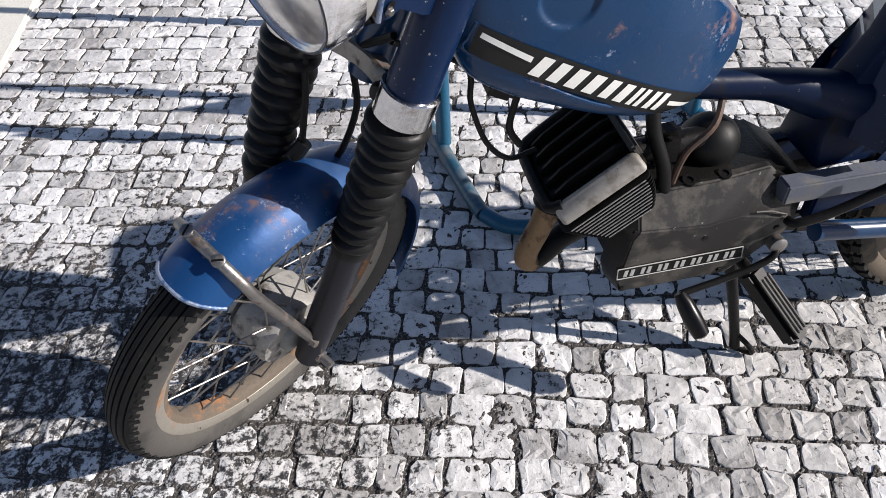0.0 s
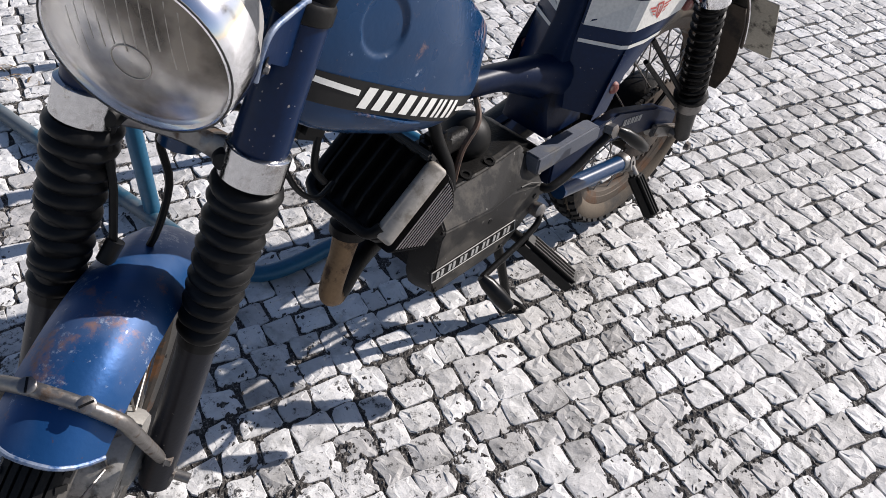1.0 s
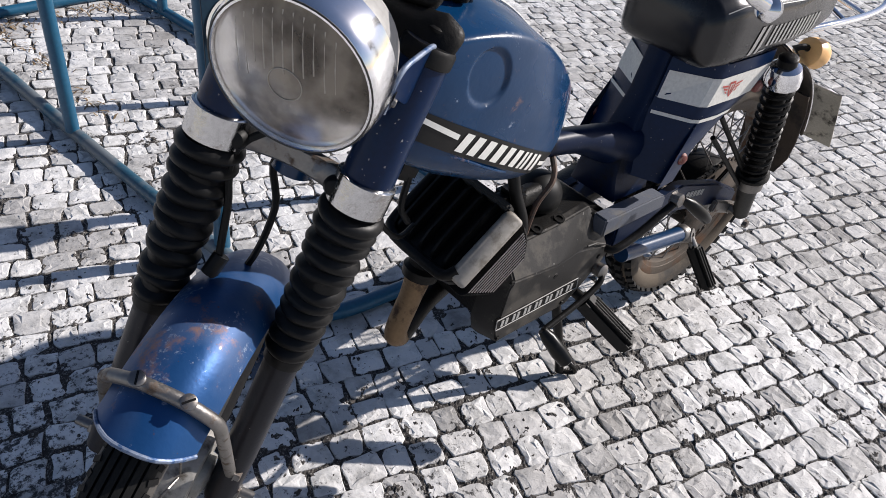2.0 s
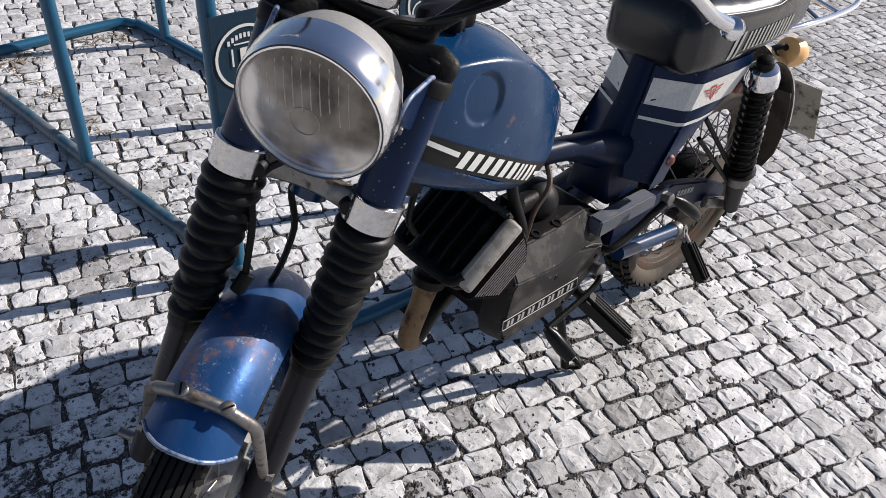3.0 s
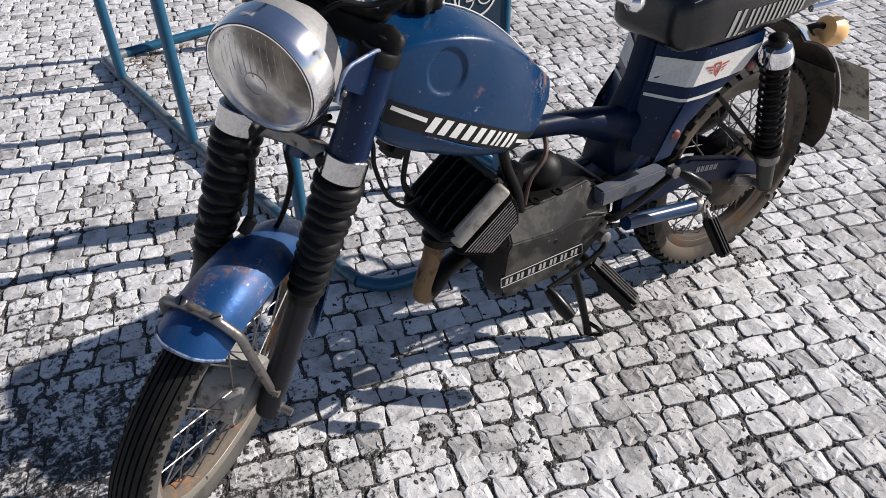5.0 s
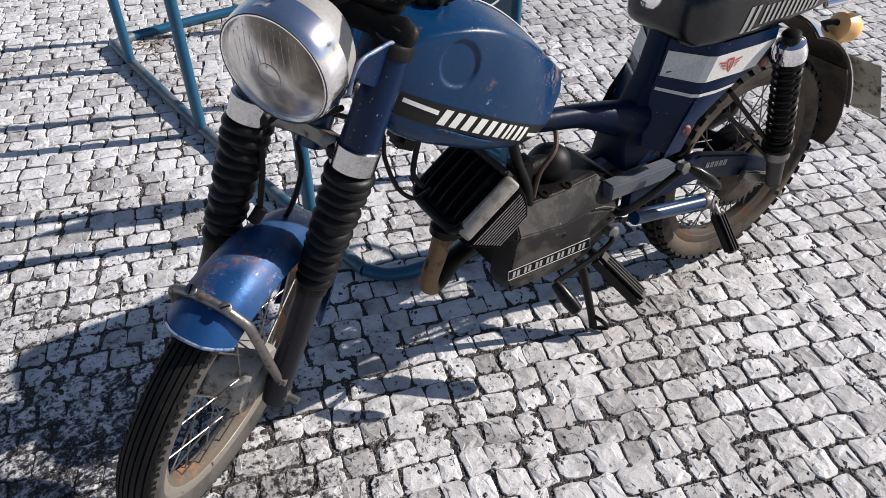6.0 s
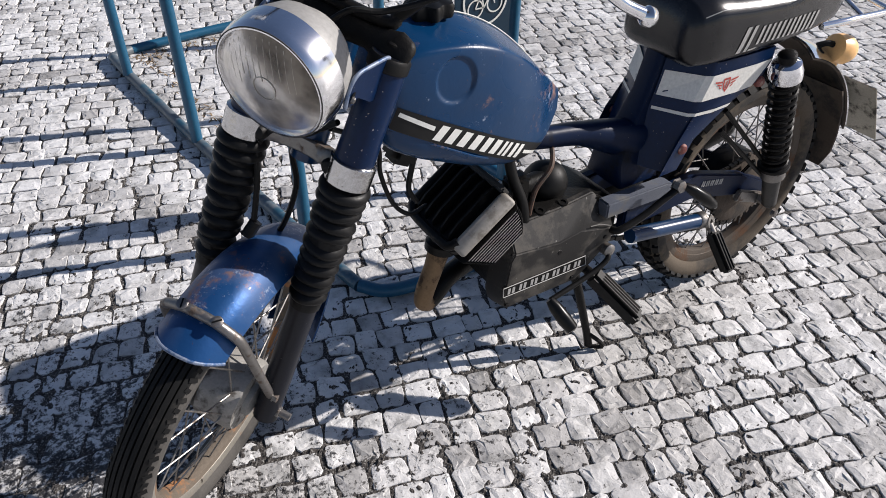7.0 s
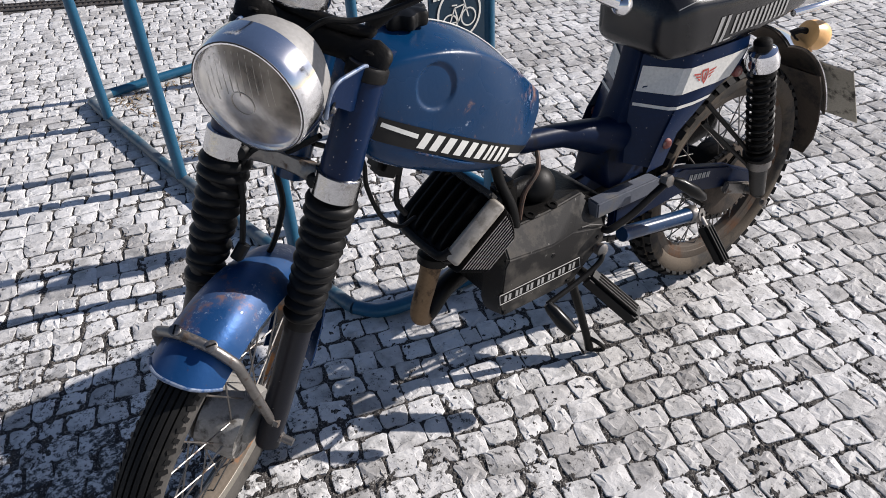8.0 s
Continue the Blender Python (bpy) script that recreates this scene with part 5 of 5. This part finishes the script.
part("axle_plate", box((0.11, 0.012, 0.028), Matrix.Translation(REAR_C + Vector((-0.03, -0.088, 0.012))) @ Matrix.Rotation(radians(22), 4, "Y"), 0.003), DULL_STEEL, bike, "rusty axle adjuster")
part("axle_nut", hexbolt(REAR_C + Vector((0, -0.095, 0)), (0, -1, 0), 0.011, 0.012), DULL_STEEL, bike)
# struts from the frame to the shock absorber's foot
for z in (0.0, 0.045):
    part("fender_strut", rod((1.03, -0.082, 0.503 + z), (1.215, -0.108, 0.33 + z * 0.6), 0.0050, 10), BLACK_CAST, bike, "thin black mudguard strut")
# hoses and cables
part("fuel_hose", tube([(0.53, -0.03, 0.57), (0.535, -0.04, 0.53), (0.552, -0.05, 0.48), (0.560, -0.05, 0.44), (0.565, -0.05, 0.415)], 0.010, 10, steps=4), RUBBER, bike, "thick grey-black hose")
part("control_cable", tube([(0.65, 0.0, 0.555), (0.622, -0.04, 0.528), (0.585, -0.045, 0.49), (0.572, -0.045, 0.42)], 0.005, 8, steps=5), BROWN, bike, "rusty brown cable")
part("control_cable", tube([fk(0.02, -0.03, 0.036), (0.285, -0.005, 0.66), (0.293, 0.0, 0.60), (0.313, 0.0, 0.535), (0.345, 0.0, 0.500), (0.39, 0.02, 0.49)], 0.004, 8, steps=6), RUBBER, bike, "looping black cable")
part("control_cable", tube([(0.36, 0.0, 0.62), (0.350, 0.0, 0.585), (0.345, 0.0, 0.55), (0.36, 0.0, 0.52)], 0.005, 8, steps=5), RUBBER, bike, "short black cable")
part("brake_cable", tube([fk(-0.005, -0.015, 0.06), (0.109, 0.0, 0.72), (0.091, 0.0, 0.645), (0.074, 0.0, 0.575)], 0.0045, 8, steps=5), RUBBER, bike, "black brake cable")
part("speedometer_cable", tube([fk(-0.005, -0.045, 0.06), (0.155, 0.0, 0.696), (0.150, 0.0, 0.624), (0.115, 0.01, 0.545), (0.07, 0.04, 0.50)], 0.0045, 8, steps=5), RUBBER, bike, "black speedometer cable")
part("cable_end", rod((0.080, 0.0, 0.585), (0.062, 0.0, 0.565), 0.010), RUBBER, bike)
part("ignition_coil", box((0.05, 0.05, 0.05), Matrix.Translation((0.335, 0.0, 0.635)) @ Matrix.Rotation(0.5, 4, "Y"), 0.010), RUBBER, bike, "black coil under the tank")


# ---- shock absorbers ----
def shock(sgn):
    top, low = Vector((1.122, sgn * 0.119, 0.664)), Vector((1.236, sgn * 0.116, 0.262))
    d = low - top
    L = d.length
    m = axis_pose(top, d)
    body = part("shock_absorber", lathe([(0.012, 0.0), (0.018, 0.004), (0.018, 0.036), (0.014, 0.022), (0.014, 0.30), (0.016, 0.302), (0.017, L - 0.01), (0.010, L)], m, 20), BLACK_CAST, bike, "black rear shock absorber with chrome cap")
    part("cap", lathe([(0.018, 0.018), (0.028, 0.024), (0.033, 0.040), (0.033, 0.058), (0.027, 0.062)], m, 28), CHROME, body)
    pts = [m @ Vector((0.0255 * math.cos(a), 0.0255 * math.sin(a), 0.064 + 0.225 * a / (2 * math.pi * 12))) for a in np.linspace(0, 2 * math.pi * 12, 200)]
    part("spring", tube(pts, 0.0042, 7), BLACK_CAST, body)
    part("dust_tube", lathe([(0.017, 0.064), (0.017, 0.27), (0.014, 0.27)], m, 16), BLACK_CAST, body)
    part("lower_collar", lathe([(0.024, 0.288), (0.027, 0.292), (0.027, 0.322), (0.02, 0.326)], m, 24), DULL_STEEL, body)
    part("lower_tube", lathe([(0.0205, 0.318), (0.0205, 0.330), (0.0175, L - 0.030), (0.017, L - 0.012), (0.010, L - 0.006)], m, 20), FIN_GREY, body, "dark grey lower shock tube")
    part("spring_seat", lathe([(0.024, 0.282), (0.034, 0.286), (0.034, 0.293), (0.024, 0.297)], m, 24), BLACK_CAST, body)
    part("lower_bolt", hexbolt(low + Vector((0, sgn * 0.015, -0.01)), (0, sgn, 0), 0.009, 0.009), DULL_STEEL, body)


shock(-1)
shock(1)

# ---- rear end ----
def rear_arch(r0, drop, half, thick, a0, a1):
    rings = []
    for k in range(31):
        a = radians(a0 + (a1 - a0) * k / 30)
        ring = [(r0 - drop * abs(w) ** 2.2, w * half) for w in np.linspace(-1, 1, 13)]
        ring = ring + [(r - thick, y * 0.96) for r, y in ring[::-1]]
        rings.append([(REAR_C.x + r * math.sin(a), y, REAR_C.z + r * math.cos(a)) for r, y in ring])
    return ring_loft(bmesh.new(), rings)


rear_fender = part("rear_fender", rear_arch(REAR_R + 0.074, 0.026, 0.068, 0.003, 14, 76), MUD, bike, "rear mudguard caked with brown dirt inside")
part("outer_skin", rear_arch(REAR_R + 0.0775, 0.026, 0.069, 0.002, 15, 74), CHROME, rear_fender, "chromed mudguard skin")
part("mud_flap", ring_loft(bmesh.new(), [[(x + 0.0, y, z), (x + 0.006, y, z), (x + 0.006, -y, z), (x, -y, z)] for x, y, z in ((1.470, -0.066, 0.470), (1.495, -0.068, 0.42), (1.512, -0.069, 0.34), (1.516, -0.066, 0.29), (1.516, -0.050, 0.245))]), MUD, bike, "brown dusty mud flap")
part("tail_lamp", lathe([(0.020, -0.020), (0.025, -0.016), (0.027, -0.004), (0.027, 0.010), (0.022, 0.022), (0.012, 0.028), (0.001, 0.030)], axis_pose((1.432, -0.046, 0.576), (0.9, -0.18, -0.25)) @ Matrix.Scale(1.22, 4), 24), ORANGE, bike, "orange plastic tail lamp")
part("lamp_bracket", tube([(1.375, -0.02, 0.585), (1.40, -0.035, 0.592), (1.425, -0.044, 0.580)], 0.007, 8, steps=3), BLACK_CAST, bike, "short tail lamp bracket")
part("number_plate", box((0.004, 0.185, 0.185), Matrix.Translation((1.570, -0.022, 0.402)) @ Matrix.Rotation(radians(-30), 4, "Y"), 0.001), PLATE_BACK, bike, "stained bare back of a number plate")
loop = [(1.28, -0.075, 0.668), (1.36, -0.088, 0.670), (1.50, -0.090, 0.664), (1.60, -0.085, 0.668), (1.655, -0.060, 0.690), (1.67, -0.02, 0.705), (1.66, 0.03, 0.715), (1.62, 0.06, 0.715), (1.50, 0.065, 0.712), (1.34, 0.06, 0.712)]
luggage = part("luggage_rail", tube(loop, 0.0075, 12, steps=5), CHROME, bike, "chrome luggage rail behind the saddle")
for a, b in (((1.40, -0.088, 0.668), (1.44, 0.062, 0.712)), ((1.50, -0.09, 0.664), (1.45, 0.0, 0.70))):
    part("cross_bar", rod(a, b, 0.006), CHROME, luggage)

# ---- handlebar ----
left = [(0.290, -0.084, 0.889), (0.315, -0.107, 0.914), (0.329, -0.135, 0.942), (0.339, -0.162, 0.967), (0.352, -0.214, 1.010), (0.378, -0.275, 1.016), (0.455, -0.329, 0.996)]
back = FORK.inverted()
flip = lambda p: FORK @ (Matrix.Diagonal((1, -1, 1, 1)) @ (back @ Vector(p)))
bar_pts = [Vector(p) for p in left[::-1]] + [fk(0.022, -0.055, 0.205), fk(0.022, 0.055, 0.205)] + [flip(p) for p in left]
part("handlebar", tube(bar_pts, 0.0093, 14, steps=6), BLACK_CAST, bike, "black tubular handlebar")
for k, side in enumerate((lambda p: Vector(p), flip)):
    grip = part("grip", tube([side(p) for p in ((0.366, -0.277, 1.014), (0.378, -0.284, 1.013), (0.461, -0.332, 0.994))], [0.019, 0.0165, 0.0175], 14), RUBBER, bike, "black ribbed rubber grip")
    part("brake_lever", tube([side(p) for p in ((0.325, -0.262, 1.010), (0.350, -0.276, 1.006), (0.394, -0.288, 0.988), (0.43, -0.298, 0.966), (0.462, -0.308, 0.942), (0.49, -0.318, 0.927))], [0.012, 0.0085, 0.007, 0.008], 10, steps=4), CHROME, bike, "bright alloy hand lever")
    part("lever_ball", lathe([(0.003, -0.012), (0.010, -0.008), (0.013, 0.0), (0.010, 0.008), (0.003, 0.012)], axis_pose(side((0.495, -0.319, 0.924)), (1, -0.2, -0.1)), 16), CHROME, bike)
part("clutch_cable", tube([Vector(p) + Vector((-0.006, -0.004, -0.017)) for p in left[5:1:-1]] + [fk(-0.010, -0.060, 0.225), fk(-0.030, -0.02, 0.210), fk(-0.020, 0.02, 0.15), fk(0.02, 0.03, 0.08)], 0.0042, 8, steps=6), RUBBER, bike, "black clutch cable along the bar")
part("speedometer", lathe([(0.036, 0.0), (0.043, 0.004), (0.0445, 0.010), (0.0445, 0.058), (0.040, 0.064), (0.004, 0.064)], FORK @ Matrix.Translation((-0.048, 0.014, 0.226)), 36), CLAMP, bike, "round bright speedometer cup")

# ---- pale slab at the edge of the setts ----
slab_edge = part("kerb", box((0.90, 0.62, 0.05), Matrix.Translation((-1.21, 1.52, -0.012)) @ Matrix.Rotation(radians(-6), 4, "Z"), 0.006), material("pale_concrete", (0.66, 0.64, 0.57), 0.8, 0, mix=(0.55, 0.53, 0.48), scale=6, spread=0.5, bump=0.3), None, smooth=False)
tagged(slab_edge, "smooth pale concrete slab let into the setts", "kerb", kind="structure")

# ---- cycle rack ----
rack = thing("cycle_rack", "teal painted steel cycle rack standing on the setts", "cycle rack", (0.6, 1.25, 0))
rail = [(0.606, 0.309, 0.020), (0.466, 0.329, 0.020), (0.411, 0.384, 0.020), (0.391, 0.504, 0.020), (0.290, 1.274, 0.020), (0.211, 2.024, 0.020), (0.221, 2.114, 0.020), (0.286, 2.149, 0.020), (0.726, 2.184, 0.020), (0.806, 2.144, 0.020), (0.836, 2.044, 0.020), (0.936, 1.234, 0.020), (1.036, 0.434, 0.020), (1.016, 0.334, 0.020), (0.936, 0.294, 0.020), (0.606, 0.309, 0.020)]
part("base_rail", tube(rail[2:8], 0.0180, 14, steps=5), WORN_TEAL, rack, "steel base rail with its teal paint worn grey")
part("base_rail", tube(rail[7:] + rail[1:3], 0.0178, 14, steps=5), TEAL, rack, "teal painted steel base rail")
for (xa, ya), (xb, yb) in (((0.216, 1.90), (0.842, 1.95)), ((0.284, 1.285), (0.93, 1.22)), ((0.381, 0.64), (1.005, 0.60))):
    hoop = [(xa, ya, 0.03), (xa, ya, 0.40), (xa, ya, 1.02), (xa + 0.03, ya, 1.09), (xa + 0.10, ya, 1.12), (xb - 0.10, yb, 1.12), (xb - 0.03, yb, 1.09), (xb, yb, 1.02), (xb, yb, 0.40), (xb, yb, 0.03)]
    part("hoop", tube(hoop, 0.0180, 14, steps=5), TEAL, rack, "teal steel hoop")

# ---- dry litter caught against the rail ----
rng = random.Random(21)
litter_mesh = bmesh.new()
for k in range(190):
    f = rng.random()
    if k % 3:
        x, y = 0.27 + 0.50 * f, 2.12 + 0.03 * f - abs(rng.gauss(0, 0.05))
    else:
        x, y = 0.30 + abs(rng.gauss(0, 0.04)), 2.05 - 0.75 * f
        x += 0.08 * f
    a, n = rng.uniform(0, math.pi), rng.uniform(0.006, 0.022)
    d, w, up = Vector((math.cos(a), math.sin(a), 0)) * n, Vector((-math.sin(a), math.cos(a), 0)) * rng.uniform(0.0008, 0.003), Vector((0, 0, rng.uniform(0.001, 0.007)))
    c = Vector((x, y, 0.0022))
    q = [litter_mesh.verts.new(p) for p in (c - d - w, c - d + w, c + w + up, c - w + up, c + d + w * 0.3, c + d - w * 0.3)]
    litter_mesh.faces.new((q[0], q[3], q[2], q[1]))
    litter_mesh.faces.new((q[3], q[5], q[4], q[2]))
STRAW = material("dry_straw", (0.22, 0.15, 0.08), 0.9, 0, mix=(0.09, 0.055, 0.03), scale=60, spread=0.5)
litter = part("dry_litter", litter_mesh, STRAW, None, smooth=False)
tagged(litter, "dry brown grass and leaf crumbs beside the rack", "litter", kind="stuff")

# ---- signs on the rack ----
def cycle_sign(x, y, z, label, crest=False):
    """A dark plate with a white ring and a bicycle sign."""
    s = thing("cycle_sign", label, "sign", (x, y, z), group="signs on the cycle rack")
    part("plate", box((0.146 if crest else 0.17, 0.004, 0.20), Matrix.Translation((x if crest else x - 0.005, y, z - 0.008)), 0.001), SIGN_BLUE, s, "dark blue sheet-metal plate")
    yy = y - 0.0042

    def ring(cx, cz, r, w, name):
        b = bmesh.new()
        n = 36
        vs = [[b.verts.new((cx + rr * math.cos(2 * math.pi * k / n), yy, cz + rr * math.sin(2 * math.pi * k / n))) for rr in (r - w, r)] for k in range(n)]
        for k in range(n):
            b.faces.new((vs[k][0], vs[k][1], vs[(k + 1) % n][1], vs[(k + 1) % n][0]))
        part(name, b, LETTER_WHITE, s, smooth=False)

    ring(x, z, 0.068, 0.006, "white_ring")
    if crest:
        b = bmesh.new()
        for u, v, w, h in [(0.009 * k - 0.036, 0.046 - 0.0012 * (k - 4) ** 2 * 0.6, 0.0055, 0.010) for k in range(9)] + [(0, 0.030, 0.050, 0.003), (0, 0.006, 0.026, 0.030), (0, -0.020, 0.014, 0.016), (-0.030, 0.004, 0.004, 0.036), (0.030, 0.004, 0.004, 0.036)]:
            b.faces.new([b.verts.new((x + u + i * w / 2, yy, z + v + j * h / 2)) for i, j in ((-1, -1), (1, -1), (1, 1), (-1, 1))])
        part("painted_crest", b, LETTER_WHITE, s, smooth=False)
        return
    b = bmesh.new()
    for u, w in ((-0.072, 0.010), (-0.060, 0.008), (-0.008, 0.0055), (0.0, 0.0055), (0.008, 0.0055)):
        v, h = (0.052, 0.014) if u < -0.02 else (-0.078, 0.009)
        b.faces.new([b.verts.new((x + u + i * w / 2, yy, z + v + j * h / 2)) for i, j in ((-1, -1), (1, -1), (1, 1), (-1, 1))])
    part("painted_bars", b, LETTER_WHITE, s, smooth=False)
    ring(x - 0.030, z - 0.020, 0.024, 0.004, "painted_wheel")
    ring(x + 0.028, z - 0.014, 0.024, 0.004, "painted_wheel")
    for p, q in (((-0.030, -0.020), (-0.014, 0.016)), ((-0.014, 0.016), (0.018, 0.020)), ((0.018, 0.020), (0.028, -0.014)), ((-0.030, -0.020), (-0.004, -0.020)), ((-0.004, -0.020), (0.018, 0.020)), ((-0.004, -0.020), (-0.014, 0.016)), ((-0.022, 0.024), (-0.006, 0.022)), ((0.018, 0.020), (0.014, 0.034)), ((0.014, 0.034), (0.026, 0.032))):
        a, c = Vector((x + p[0], yy, z + p[1])), Vector((x + q[0], yy, z + q[1]))
        d = (c - a).normalized()
        w = Vector((-d.z, 0, d.x)) * 0.0018
        b = bmesh.new()
        b.faces.new([b.verts.new(v) for v in (a - w, c - w, c + w, a + w)])
        part("painted_line", b, LETTER_WHITE, s, smooth=False)


cycle_sign(0.905, 0.590, 0.590, "dark plate with a white bicycle sign beside the motorcycle")
cycle_sign(0.436, 0.610, 0.557, "dark plate with a white ringed sign behind the headlamp", True)

# ---- drain ----
drain = thing("drain_channel", "rusty iron drain grating let into the setts", "drain", (1.5, 2.77, 0), kind="structure")
DA, DD = Vector((0.387, 3.62, 0)), Vector((0.850, -0.527, 0))
DN = Vector((0.527, 0.850, 0))
for o in (-0.06, 0.06):
    part("edge_bar", box((7.0, 0.014, 0.02), Matrix.Translation(DA + DD * 1.4 + DN * o + Vector((0, 0, -0.008))) @ Matrix.Rotation(math.atan2(-0.527, 0.850), 4, "Z"), 0.002), IRON, drain)
bm = bmesh.new()
for k in range(230):
    for o in (-0.028, 0.028):
        box((0.014, 0.050, 0.012), Matrix.Translation(DA + DD * (-2.0 + 0.030 * k) + DN * o + Vector((0, 0, -0.006))) @ Matrix.Rotation(math.atan2(-0.527, 0.850), 4, "Z"), 0, bm)
part("middle_bar", box((7.0, 0.010, 0.014), Matrix.Translation(DA + DD * 1.4 + Vector((0, 0, -0.004))) @ Matrix.Rotation(math.atan2(-0.527, 0.850), 4, "Z"), 0.002), IRON, drain)
tagged(part("grating_bars", bm, IRON, drain, smooth=False), kind="stuff")

# ---- setts that lie nearest, one by one ----
for me, p, a in NEAR_STONES:
    st = new("paving_stone", me)
    st.parent = PAVEMENT
    st.location, st.rotation_euler = p, (0, 0, a)
